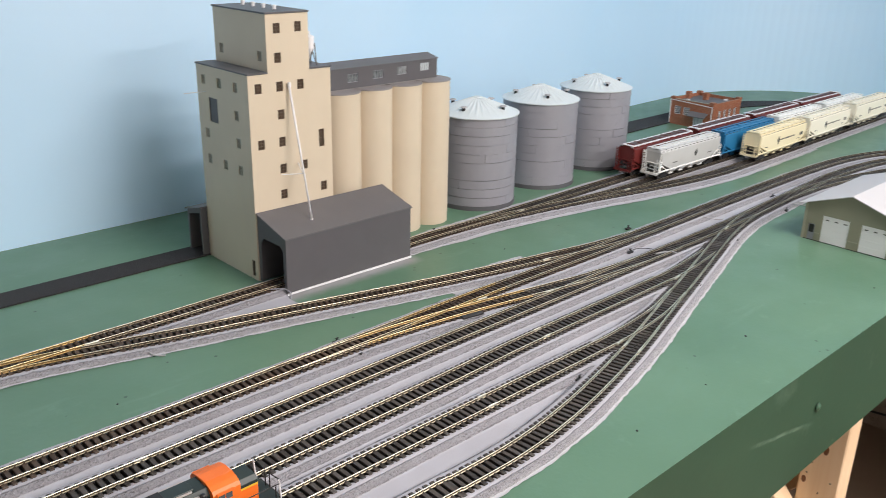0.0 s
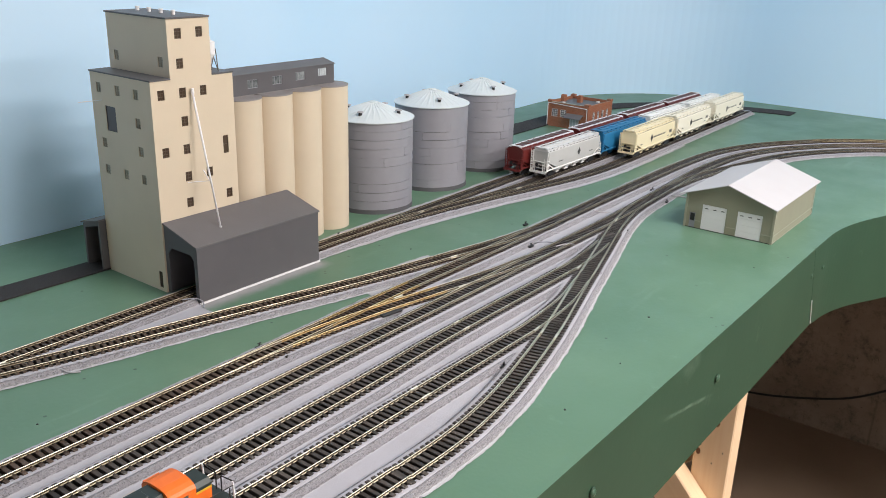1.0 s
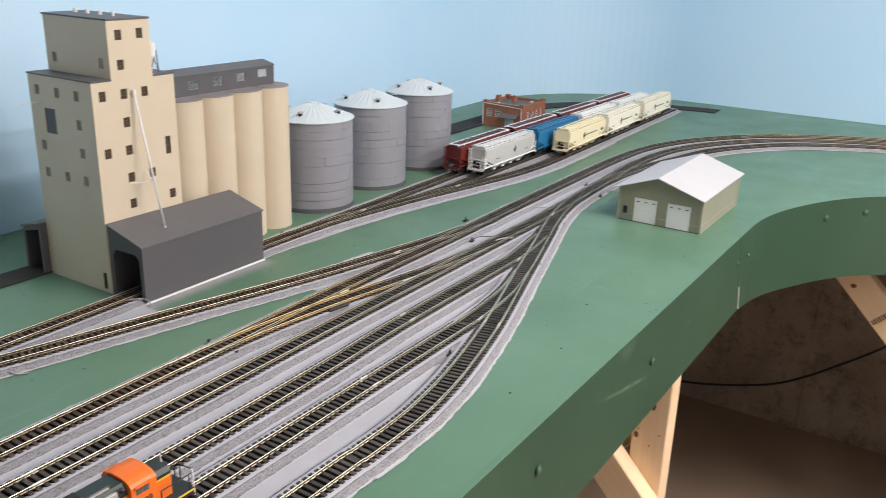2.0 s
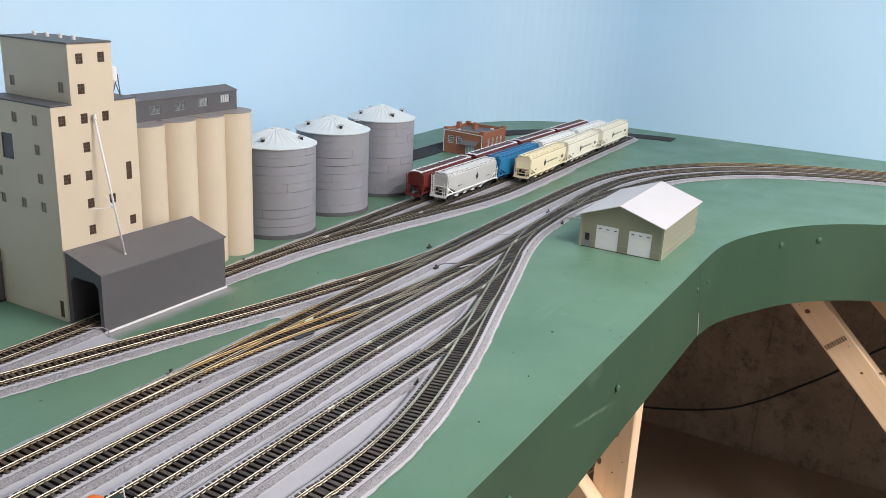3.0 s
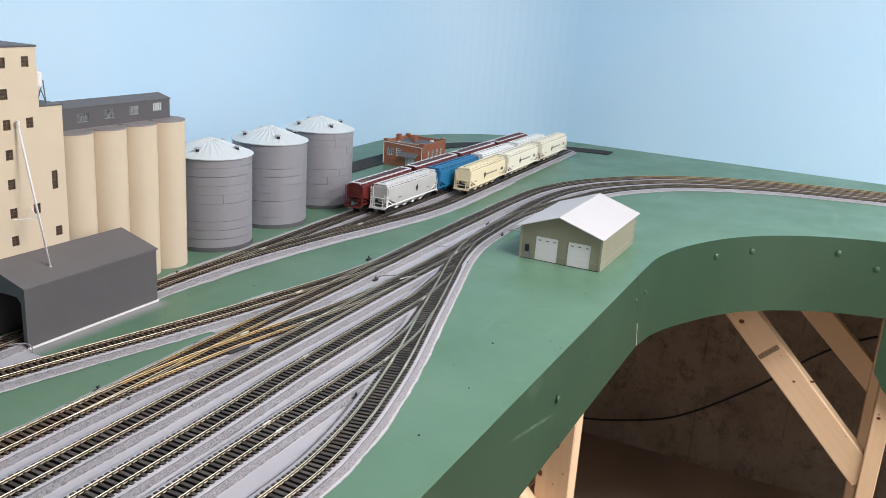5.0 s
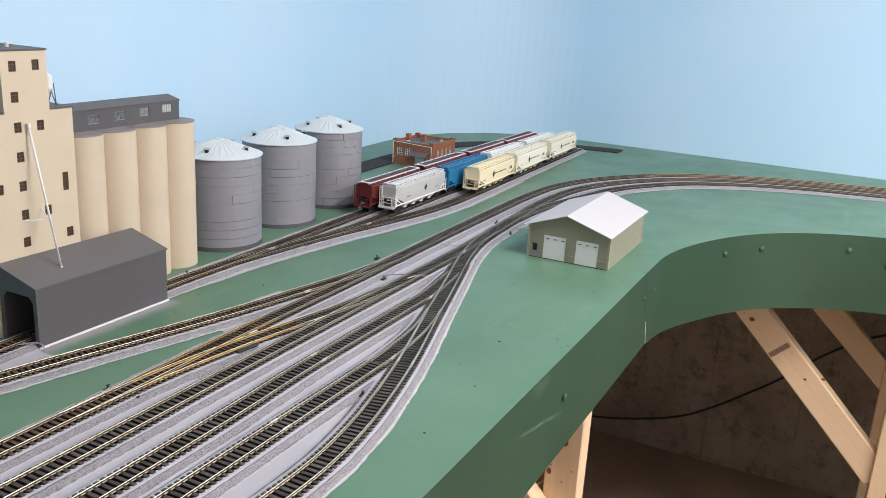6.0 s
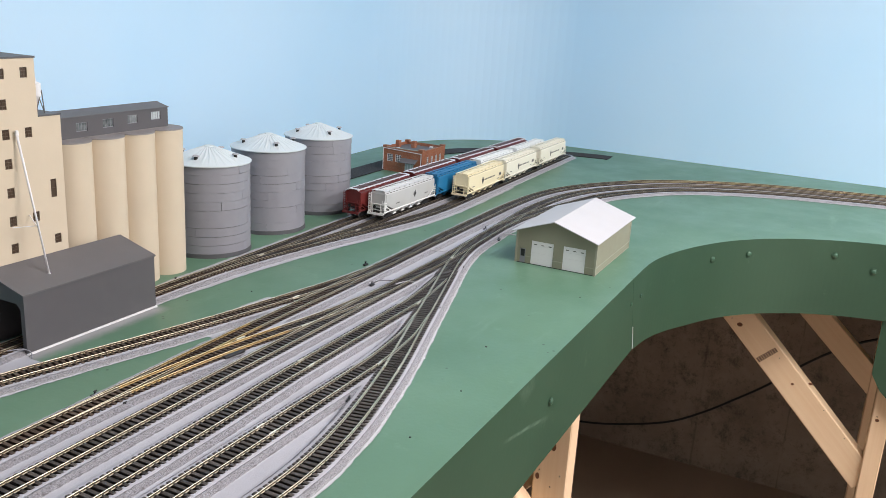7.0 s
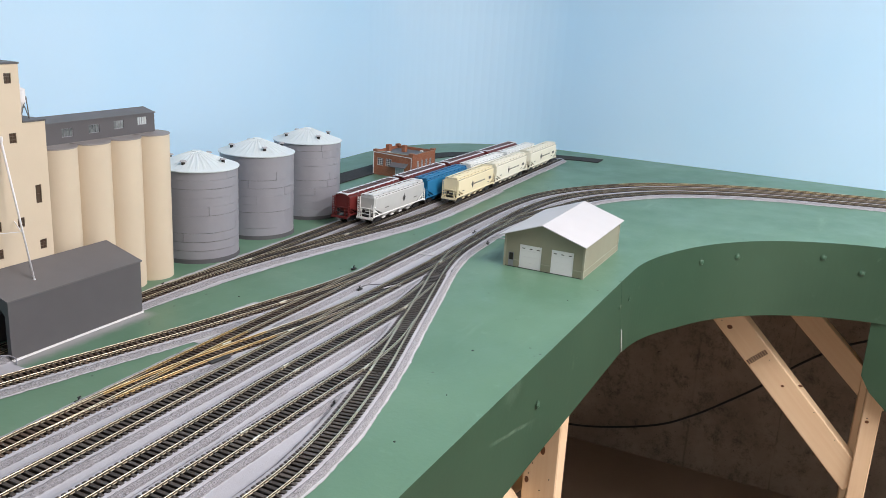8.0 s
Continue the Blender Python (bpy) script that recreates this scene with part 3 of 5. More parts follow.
        for m in far:
            bmesh.ops.create_cube(bm, size=1, matrix=m @ Matrix.Translation((0, 0, (BED + TIE_TOP) / 2)) @ Matrix.Diagonal((0.0037, 2 * TIE_HALF, TIE_TOP - BED + 0.0006, 1)))
        tagged(part("ties", bm, TIE if dark or far[0].translation.x > 1 else TIE_B, th), kind="stuff")
    done.append(name)

# bright rail joints and frogs
def rail_spot(x, y, ang, length=0.011, w=0.0008, parent="main", name="rail_joiner"):
    bm = boxm(-length / 2, length / 2, -w, w, TIE_TOP + 0.0002, RAIL_TOP + 0.00015, bevel=0.0003)
    ob = part(name, bm, BRIGHT, track_things[parent])
    ob.matrix_world = pose(x, y, 0, 0, 0, ang)


def at_track(name, x):
    line = LINES[name]
    k = int(np.argmin(abs(line[:, 0] - x)))
    d = tangents(line)[k]
    return line[k], d, math.degrees(math.atan2(d[1], d[0]))


for name, x in (("fourth", 0.51), ("third", 0.655), ("second", 0.23), ("ladder", 0.70)):
    p, d, a = at_track(name, x)
    for off in (0.00875, -0.00875):
        rail_spot(p[0] - d[1] * off + 0.004 * (off > 0), p[1] + d[0] * off, a, parent=name)
for name, x, y, a in (("crossover", 0.672, 0.6245, -6), ("crossover", 0.750, 0.5875, -5), ("passing", 0.828, 0.6580, -6), ("ladder", 0.703, 0.4515, 9), ("ladder", 0.905, 0.5105, 9), ("second", 1.128, 0.5685, 9), ("spur_middle", 0.955, 0.8175, -3), ("spur_near", 1.178, 0.7795, -5), ("passing", 0.288, 0.8070, -6)):
    rail_spot(x, y, a, 0.014, 0.0010, name, "frog")

# switch throws: a small block with a rod beside each turnout
def throw(x, y, ang, label="small black switch throw beside the track", long=0.010):
    th = thing("switch_stand", label, "switch stand", (x, y, 0.0006), ang, group="switch stands")
    part("base", boxm(-long / 2, long / 2, -0.0025, 0.0025, 0, 0.0026, bevel=0.0006), BLACK, th)
    bm = bmesh.new()
    box(bm, -0.0008, 0.0008, -0.0008, 0.0008, 0.0026, 0.0062, 0.0003)
    box(bm, -0.0022, 0.0022, -0.0006, 0.0006, 0.0052, 0.0064, 0.0002)
    part("lever", bm, BLACK, th)


for x, y, a in ((0.486, 0.657, 0), (0.484, 0.6135, 0), (0.617, 0.437, 10), (0.796, 0.513, 15), (0.912, 0.481, 20), (1.10, 0.535, 20), (1.030, 0.672, 0), (0.95, 0.612, 0), (1.083, 0.556, 8), (0.756, 0.667, -8), (0.80, 0.846, 0), (1.06, 0.781, -10), (1.355, 0.611, 0), (1.30, 0.560, 15)):
    throw(x, y, a)
bar = thing("metal_strip", "flat dark metal strip lying on the grey roadbed", "strip", (0.634, 0.6025, 0.0060), -9)
part("strip", boxm(-0.0145, 0.0145, -0.0032, 0.0032, 0, 0.0026, bevel=0.0005), BLACK, bar)
bar = thing("metal_strip", "short dark metal plate beside the curved track", "strip", (1.47, 0.612, 0.0008), 4)
part("strip", boxm(-0.016, 0.016, -0.004, 0.004, 0, 0.002, bevel=0.0004), SILO, bar)


def wire(name, pts, radius, material, label, category="wire", parent=None):
    cu = bpy.data.curves.new(name, "CURVE")
    cu.dimensions, cu.bevel_depth, cu.bevel_resolution = "3D", radius, 2
    sp = cu.splines.new("NURBS")
    sp.points.add(len(pts) - 1)
    for p, q in zip(sp.points, pts):
        p.co = (*q, 1)
    sp.use_endpoint_u, sp.order_u = True, 3
    ob = new(name, cu)
    me = bpy.data.meshes.new_from_object(ob)
    bpy.data.objects.remove(ob)
    me.materials.clear()
    me.materials.append(material)
    for p in me.polygons:
        p.use_smooth = True
    ob = new(name, me)
    if parent:
        ob.parent = parent
    if label:
        tagged(ob, label, category)
    return ob


wire("wire", [(0.500, 0.806, 0.009), (0.512, 0.800, 0.0095), (0.519, 0.793, 0.006), (0.516, 0.786, 0.002), (0.513, 0.784, 0.0012)], 0.0007, SILO, "grey feeder wire looping from the rail to the roadbed")
wire("wire", [(0.318, 0.771, 0.006), (0.326, 0.764, 0.0045), (0.328, 0.752, 0.0016), (0.338, 0.748, 0.0012)], 0.0008, GREYP, "grey painted feeder wire dropping down the roadbed shoulder")
wire("wire", [(0.955, 0.575, 0.009), (0.972, 0.572, 0.009), (0.986, 0.566, 0.0075), (0.985, 0.556, 0.0032), (0.976, 0.550, 0.0022)], 0.0011, GREYP, "grey painted feeder wire dropping down the roadbed shoulder")
wire("wire", [(1.155, 0.623, 0.006), (1.165, 0.614, 0.003), (1.175, 0.606, 0.0013), (1.19, 0.600, 0.0012)], 0.0008, GREYP, "grey painted feeder wire dropping down the roadbed shoulder")
wire("wire", [(1.33, 0.565, 0.006), (1.345, 0.556, 0.003), (1.35, 0.545, 0.0013), (1.37, 0.535, 0.0012)], 0.0009, GREYP, "grey painted feeder wire dropping down the roadbed shoulder")
wire("wire", [(0.93, 0.604, 0.008), (0.945, 0.606, 0.009), (0.965, 0.600, 0.008), (0.975, 0.592, 0.006)], 0.0005, BLACK, "thin black wire bridging two tracks")

# roadbed: one painted sheet over all the tracks
pts = np.concatenate([l for l in LINES.values()])
tree = kdtree.KDTree(len(pts))
for i, (x, y) in enumerate(pts):
    tree.insert((x, y, 0), i)
tree.balance()
CELL, HW = 0.0034, 0.0270
gx, gy = np.arange(-0.3, 2.4, CELL), np.arange(-0.25, 0.9, CELL)
co, inset, reach = {}, {}, {}
LAD = LINES["ladder"]


def painted(x, y):
    """Ground between the yard tracks is grey all over."""
    if x < 1.30 and float(np.interp(x, LAD[:, 0], LAD[:, 1])) < y < 0.638:
        return True
    if 1.30 <= x < 1.60 and 0.583 < y < 0.640:
        return True
    return 0.34 < x < 0.515 and 0.79 - (x - 0.30) * 0.245 < y < 0.818


for i, x in enumerate(gx):
    for j, y in enumerate(gy):
        c, _, d = tree.find((x, y, 0))
        full = painted(x, y)
        # the paint reaches further out below the spur tracks
        wide = HW + 0.0065 * (min(1, max(0, (x - 0.74) / 0.08)) * (x < 1.75) if y > 0.70 else 0)
        if d < wide + 2 * CELL or full:
            w = wide + 0.0016 * noise.noise((x * 25, y * 25, 0)) + 0.0011 * noise.noise((x * 60, y * 60, 7)) + 0.0012 * noise.noise((x * 140, y * 140, 3))
            px, py, dd = x, y, d
            if d > w and not full:
                px, py, dd = c[0] + (x - c[0]) * w / d, c[1] + (y - c[1]) * w / d, w
            h = 0.0007 + (BED - 0.0007) * min(1, max(0, (0.0240 - dd) / 0.0054))
            if dd < 0.0125:
                h -= 0.0026 * min(1, (0.0125 - dd) / 0.003)
            if dd > 0.0182:
                h += 0.0008 * noise.noise((x * 240, y * 240, 9)) * (1 if dd < 0.0242 else 0.1)
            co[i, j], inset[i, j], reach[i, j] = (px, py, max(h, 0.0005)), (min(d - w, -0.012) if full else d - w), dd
used, vs, ins, rea, faces = {}, [], [], [], []
for (i, j) in co:
    q = [(i, j), (i + 1, j), (i + 1, j + 1), (i, j + 1)]
    if all(k in co for k in q) and min(inset[k] for k in q) < 0:
        f = []
        for k in q:
            if k not in used:
                used[k] = len(vs)
                vs.append(co[k])
                ins.append(inset[k])
                rea.append(reach[k])
            f.append(used[k])
        faces.append(f)
me = bpy.data.meshes.new("roadbed")
me.from_pydata(vs, [], faces)
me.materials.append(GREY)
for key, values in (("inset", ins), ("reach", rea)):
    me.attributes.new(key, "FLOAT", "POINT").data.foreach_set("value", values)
for p in me.polygons:
    p.use_smooth = True
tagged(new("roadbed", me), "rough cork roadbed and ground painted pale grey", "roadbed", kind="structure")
# ---- walls with openings ----
def panel(name, to_world, u0, u1, v0, v1, holes, thick, material, parent, label=""):
    """A wall panel with rectangular holes. to_world(u, v, depth) gives the place; depth runs inwards."""
    us = sorted({u0, u1, *[h[0] for h in holes], *[h[1] for h in holes]})
    vs = sorted({v0, v1, *[h[2] for h in holes], *[h[3] for h in holes]})
    bm, made = bmesh.new(), {}

    def vert(i, j, s):
        if (i, j, s) not in made:
            made[i, j, s] = bm.verts.new(to_world(us[i], vs[j], thick * s))
        return made[i, j, s]

    def solid(i, j):
        if not (0 <= i < len(us) - 1 and 0 <= j < len(vs) - 1):
            return False
        u, v = (us[i] + us[i + 1]) / 2, (vs[j] + vs[j + 1]) / 2
        return not any(h[0] < u < h[1] and h[2] < v < h[3] for h in holes)

    for i in range(len(us) - 1):
        for j in range(len(vs) - 1):
            if not solid(i, j):
                continue
            for s in (0, 1):
                bm.faces.new([vert(i, j, s), vert(i + 1, j, s), vert(i + 1, j + 1, s), vert(i, j + 1, s)])
            for di, dj, a, b in ((-1, 0, (i, j), (i, j + 1)), (1, 0, (i + 1, j), (i + 1, j + 1)), (0, -1, (i, j), (i + 1, j)), (0, 1, (i, j + 1), (i + 1, j + 1))):
                if not solid(i + di, j + dj):
                    bm.faces.new([vert(*a, 0), vert(*b, 0), vert(*b, 1), vert(*a, 1)])
    bmesh.ops.recalc_face_normals(bm, faces=bm.faces)
    return part(name, bm, material, parent, label)


def window(to_world, u0, u1, v0, v1, parent, frame_mat, pane_mat, nu=2, nv=2, depth=0.0012, bar=0.0006, name="window"):
    def rect(bm, a, b, c, d, e, f):
        p = [to_world(u, v, w) for w in (e, f) for u, v in ((a, c), (b, c), (b, d), (a, d))]
        q = [bm.verts.new(x) for x in p]
        for ids in ((0, 1, 2, 3), (4, 5, 6, 7), (0, 1, 5, 4), (1, 2, 6, 5), (2, 3, 7, 6), (3, 0, 4, 7)):
            bm.faces.new([q[k] for k in ids])

    d0, d1 = depth - 0.0004, depth
    cells, g = [], bar * 0.35
    for i in range(nu):
        for j in range(nv):
            a = u0 + (u1 - u0) * i / nu + (bar if i == 0 else g)
            b = u0 + (u1 - u0) * (i + 1) / nu - (bar if i == nu - 1 else g)
            c = v0 + (v1 - v0) * j / nv + (bar if j == 0 else g)
            d = v0 + (v1 - v0) * (j + 1) / nv - (bar if j == nv - 1 else g)
            cells.append((round(a, 6), round(b, 6), round(c, 6), round(d, 6)))
    w = panel(name, lambda u, v, d: to_world(u, v, d0 + d), u0, u1, v0, v1, cells, 0.0004, frame_mat, parent)
    bm = bmesh.new()
    rect(bm, u0, u1, v0, v1, d1 + 0.0001, d1 + 0.0004)
    bmesh.ops.recalc_face_normals(bm, faces=bm.faces)
    part("pane", bm, pane_mat, w)
    return w


# ---- grain elevator ----
el = thing("grain_elevator", "cream model grain elevator, tall tower and round bins, dark roofs", "grain elevator", (0.63, 0.88, 0))
EX0, EX1, EY0, EY1, EZ = 0.5145, 0.630, 0.8545, 0.973, 0.2515
PX0, PX1, PZ = 0.5415, 0.5995, 0.3178


def el_part(ob):
    ob.matrix_parent_inverse = el.matrix_world.inverted()
    return ob


def front(y):
    return lambda u, v, d: (u, y + d, v)


def left_of(x):
    return lambda u, v, d: (x + d, u, v)


def right_of(x):
    return lambda u, v, d: (x - d, u, v)


def back_of(y):
    return lambda u, v, d: (u, y - d, v)


HWX, HWZ = 0.0046, 0.0058
fw = [(0.557, 0.106), (0.616, 0.106), (0.5575, 0.138), (0.588, 0.138), (0.5285, 0.171), (0.5575, 0.171), (0.5575, 0.204), (0.528, 0.237), (0.557, 0.237), (0.586, 0.237)]
pw = [(0.556, 0.2702), (0.556, 0.3035), (0.585, 0.3040)]
lw = [(0.957, 0.236), (0.919, 0.236), (0.883, 0.236), (0.883, 0.203), (0.955, 0.170), (0.882, 0.170), (0.954, 0.137), (0.916, 0.137), (0.881, 0.137)]
plw = [(0.956, 0.2715), (0.870, 0.2715)]
tall = (0.6105, 0.6185, 0.155, 0.177)
loft = (0.9265, 0.9470, 0.184, 0.214)
door = (0.8610, 0.8685, 0.004, 0.025)


def holes(ws, extra=()):
    return [(u - HWX, u + HWX, v - HWZ, v + HWZ) for u, v in ws] + list(extra)


T = 0.0022
fw, pw, lw, plw = [[(u, v - 0.0018) for u, v in ws] for ws in (fw, pw, lw, plw)]
el_part(panel("wall", front(EY0), EX0, EX1, 0, EZ, holes(fw, [tall]), T, CREAM, el))
el_part(panel("wall", left_of(EX0), EY0 + T, EY1, 0, EZ, holes(lw, [loft, door]), T, CREAM, el))
el_part(panel("wall", right_of(EX1), EY0 + T, EY1, 0, EZ, [], T, CREAM, el))
el_part(panel("wall", back_of(EY1), EX0 + T, EX1 - T, 0, EZ, [], T, CREAM, el))
el_part(panel("penthouse_wall", front(EY0), PX0, PX1, EZ, PZ, holes(pw), T, CREAM, el))
el_part(panel("penthouse_wall", left_of(PX0), EY0 + T, EY1 - 0.002, EZ, PZ, holes(plw), T, CREAM, el))
el_part(panel("penthouse_wall", right_of(PX1), EY0 + T, EY1 - 0.002, EZ, PZ, [], T, CREAM, el))
el_part(panel("penthouse_wall", back_of(EY1 - 0.002), PX0 + T, PX1 - T, EZ, PZ, [], T, CREAM, el))
for u, v in fw + pw:
    el_part(window(front(EY0), u - HWX, u + HWX, v - HWZ, v + HWZ, el, BROWNW, PANE_BROWN, 2, 3))
# left-face windows take the copies with the haze in their colour
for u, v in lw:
    el_part(window(left_of(EX0), u - HWX, u + HWX, v - HWZ, v + HWZ, el, LITW, PANE_LIT, 2, 3))
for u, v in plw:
    el_part(window(left_of(PX0), u - HWX, u + HWX, v - HWZ, v + HWZ, el, LITW, PANE_LIT, 2, 3))
el_part(window(front(EY0), *tall, el, BROWNW, PANE_BROWN, 1, 2, name="door"))
el_part(window(left_of(EX0), *loft, el, DARK, DARK, 1, 1, name="loft_door"))
el_part(window(left_of(EX0), *door, el, BROWNW, PANE_BROWN, 1, 1, name="door"))
# roofs: thin dark slabs that overhang a little
el_part(part("roof", boxm(EX0 - 0.001, PX0, EY0 - 0.001, EY1 + 0.001, EZ, EZ + 0.0018, bevel=0.0003), DARK, el))
el_part(part("roof", boxm(PX1, EX1 + 0.001, EY0 - 0.001, EY1 + 0.001, EZ, EZ + 0.0018, bevel=0.0003), DARK, el))
el_part(part("penthouse_roof", boxm(PX0 - 0.001, PX1 + 0.001, EY0 - 0.001, EY1, PZ, PZ + 0.002, bevel=0.0003), DARK, el))
for i in range(4):
    bm = bmesh.new()
    y = 0.882 + 0.023 * i
    cyl(bm, 0.572, y, PZ + 0.002, PZ + 0.0055, 0.0022, seg=16)
    cyl(bm, 0.572, y, PZ + 0.0055, PZ + 0.007, 0.0030, 0.0026, seg=16)
    el_part(part("roof_vent", bm, WHITE, el, "white round roof vent", smooth=False))
# dust collector on the shoulder roof
bm = bmesh.new()
CX, CY, CZ = 0.6125, 0.872, EZ + 0.0018
for k in range(4):
    a = math.pi / 4 + k * math.pi / 2
    p, q = Vector((CX + 0.0085 * math.cos(a), CY + 0.0085 * math.sin(a), CZ)), Vector((CX + 0.0065 * math.cos(a), CY + 0.0065 * math.sin(a), CZ + 0.026))
    mid, ln = (p + q) / 2, (q - p).length
    bmesh.ops.create_cone(bm, cap_ends=True, segments=6, radius1=0.0006, radius2=0.0006, depth=ln, matrix=Matrix.Translation(mid) @ (q - p).to_track_quat("Z", "Y").to_matrix().to_4x4())
    b2 = math.pi / 4 + (k + 1) * math.pi / 2
    q2 = Vector((CX + 0.0065 * math.cos(b2), CY + 0.0065 * math.sin(b2), CZ + 0.026))
    bmesh.ops.create_cone(bm, cap_ends=True, segments=6, radius1=0.0006, radius2=0.0006, depth=(q2 - p).length, matrix=Matrix.Translation((p + q2) / 2) @ (q2 - p).to_track_quat("Z", "Y").to_matrix().to_4x4())
el_part(part("collector_stand", bm, STEEL, el, "grey steel stand of the dust collector"))
bm = bmesh.new()
cyl(bm, CX, CY, CZ + 0.020, CZ + 0.034, 0.0062, seg=24)
cyl(bm, CX, CY, CZ + 0.007, CZ + 0.020, 0.0012, 0.0062, seg=24)
cyl(bm, CX, CY, CZ + 0.034, CZ + 0.036, 0.0062, 0.002, seg=24)
cyl(bm, CX, CY, CZ + 0.036, CZ + 0.040, 0.0014, seg=12)
el_part(part("dust_collector", bm, WHITE, el, "white cone-bottomed dust collector"))
# round storage bins in two rows
BR, BZ, BX, BY, BP = 0.0289, 0.2098, 0.6742, 0.8985, 0.0539
for r in range(2):
    for i in range(4):
        bm = bmesh.new()
        bx, by = BX + BP * i, BY + BP * r
        bmesh.ops.create_cone(bm, cap_ends=True, segments=64, radius1=BR, radius2=BR, depth=BZ, matrix=Matrix.Translation((bx, by, BZ / 2)))
        for f in bm.faces:
            f.smooth = len(f.verts) == 4
        for e in bm.edges:
            e.smooth = all(len(f.verts) == 4 for f in e.link_faces)
        el_part(part("storage_bin", bm, CREAM, el))
        bm = bmesh.new()
        cyl(bm, bx, by, BZ, BZ + 0.0014, BR + 0.0006, seg=64)
        el_part(part("bin_cap", bm, CAPGREY, el))
el_part(part("bin_roof", boxm(0.6305, BX + 3 * BP, BY, BY + BP, BZ + 0.0002, BZ + 0.0018), CAPGREY, el))
# gallery along the top of the bins
GX0, GX1, GY0, GY1, GZ0, GZ1 = 0.6305, 0.8490, 0.8985, 0.942, BZ + 0.0018, 0.2380
gw = [(0.6985, 0.2250), (0.7412, 0.2258), (0.7833, 0.2270), (0.8260, 0.2285)]
gh = [(u - 0.0088, u + 0.0088, v - 0.0056, v + 0.0056) for u, v in gw]
el_part(panel("gallery_wall", front(GY0), GX0, GX1, GZ0, GZ1, gh, 0.0015, DARK, el))
el_part(panel("gallery_wall", back_of(GY1), GX0, GX1, GZ0, GZ1, gh, 0.0015, DARK, el))
el_part(panel("gallery_wall", right_of(GX1), GY0 + 0.0015, GY1 - 0.0015, GZ0, GZ1, [], 0.0015, DARK, el))
gm = (GY0 + GY1) / 2
bm = bmesh.new()
prism_x(bm, [(GY0 - 0.0012, GZ1), (gm, GZ1 + 0.0056), (GY1 + 0.0012, GZ1), (GY1 + 0.0012, GZ1 + 0.0009), (gm, GZ1 + 0.0066), (GY0 - 0.0012, GZ1 + 0.0009)], GX0, GX1 + 0.0012)
el_part(part("gallery_roof", bm, DARKROOF, el))
bm = bmesh.new()
prism_x(bm, [(GY0, GZ1), (GY1, GZ1), (gm, GZ1 + 0.0055)], GX1 - 0.0015, GX1)
el_part(part("gallery_gable", bm, DARK, el))
for h in gh:
    far = h is gh[-1]
    el_part(window(front(GY0), *h, el, SILO, PANE_PALE if far else PANE_MID, 4, 1, bar=0.0007))
    el_part(window(back_of(GY1), *h, el, DARK, PANE, 4, 2))
# lean-to shed over the track
SX0, SX1, SY, SE, SB = 0.5165, 0.7095, 0.7945, 0.0695, 0.0865
el_part(panel("shed_wall", front(SY), SX0, SX1, 0.0012, SE, [], 0.002, DARK, el))
for x in (SX0, SX1 - 0.002):
    bm = bmesh.new()
    y0, y1 = SY + 0.002, EY0 - 0.0004
    zt = lambda y: SE + (SB - SE) * (y - SY) / (EY0 - SY)
    outline = [(y0, 0.0012), (y0, zt(y0)), (y1, zt(y1)), (y1, 0.0012), (y1 - 0.006, 0.0012), (y1 - 0.006, 0.052), (y1 - 0.012, 0.059), (y0 + 0.010, 0.059), (y0 + 0.004, 0.053), (y0 + 0.004, 0.0012)]
    prism_x(bm, outline, x, x + 0.002)
    el_part(part("shed_wall", bm, DARK, el, "dark grey end wall with a tall track opening"))
bm = bmesh.new()
prism_x(bm, [(SY - 0.0015, SE + 0.0001), (EY0 - 0.0003, SB), (EY0 - 0.0003, SB + 0.0016), (SY - 0.0015, SE + 0.0017)], SX0 - 0.0015, SX1 + 0.0015)
el_part(part("shed_roof", bm, DARKROOF, el))
# added dark sheet over the cream wall paints the shade inside the shed
el_part(part("shed_lining", boxm(SX0 + 0.003, SX1 - 0.003, EY0 - 0.0032, EY0 - 0.0006, 0.0012, SE), DARK, el, "dark sheet standing in for the shade inside the shed"))
el_part(part("base_trim", boxm(SX0 - 0.001, SX1 + 0.001, SY - 0.0016, SY - 0.0002, 0.0005, 0.0028), WHITE, el, "white strip along the foot of the shed"))
# truck shed behind the tower
bm = bmesh.new()
prism_x(bm, [(EY1 + 0.0004, 0.0), (1.010, 0.0), (1.010, 0.057), (EY1 + 0.0004, 0.066), (EY1 + 0.0004, 0.060), (1.006, 0.052), (1.006, 0.0015), (EY1 + 0.003, 0.0015), (EY1 + 0.003, 0.0600), (EY1 + 0.0004, 0.0600)], 0.505, 0.640)
el_part(part("truck_shed", bm, DARK, el, "dark grey drive-through truck shed"))
bm = bmesh.new()
prism_x(bm, [(EY1 + 0.0003, 0.0662), (1.0125, 0.0572), (1.0125, 0.0588), (EY1 + 0.0003, 0.0678)], 0.503, 0.642)
el_part(part("truck_shed_roof", bm, DARKROOF, el))
# added end wall, out of sight, keeps light out of the truck shed
el_part(part("truck_shed_end", boxm(0.6385, 0.640, EY1 + 0.004, 1.0055, 0.0016, 0.052), DARK, el))
# loading spout leaning from the tower to the shed roof
def rod(p, q, r, seg=12, r2=None):
    bm = bmesh.new()
    p, q = Vector(p), Vector(q)
    bmesh.ops.create_cone(bm, cap_ends=True, segments=seg, radius1=r, radius2=r2 or r, depth=(q - p).length, matrix=Matrix.Translation((p + q) / 2) @ (q - p).to_track_quat("Z", "Y").to_matrix().to_4x4())
    return bm


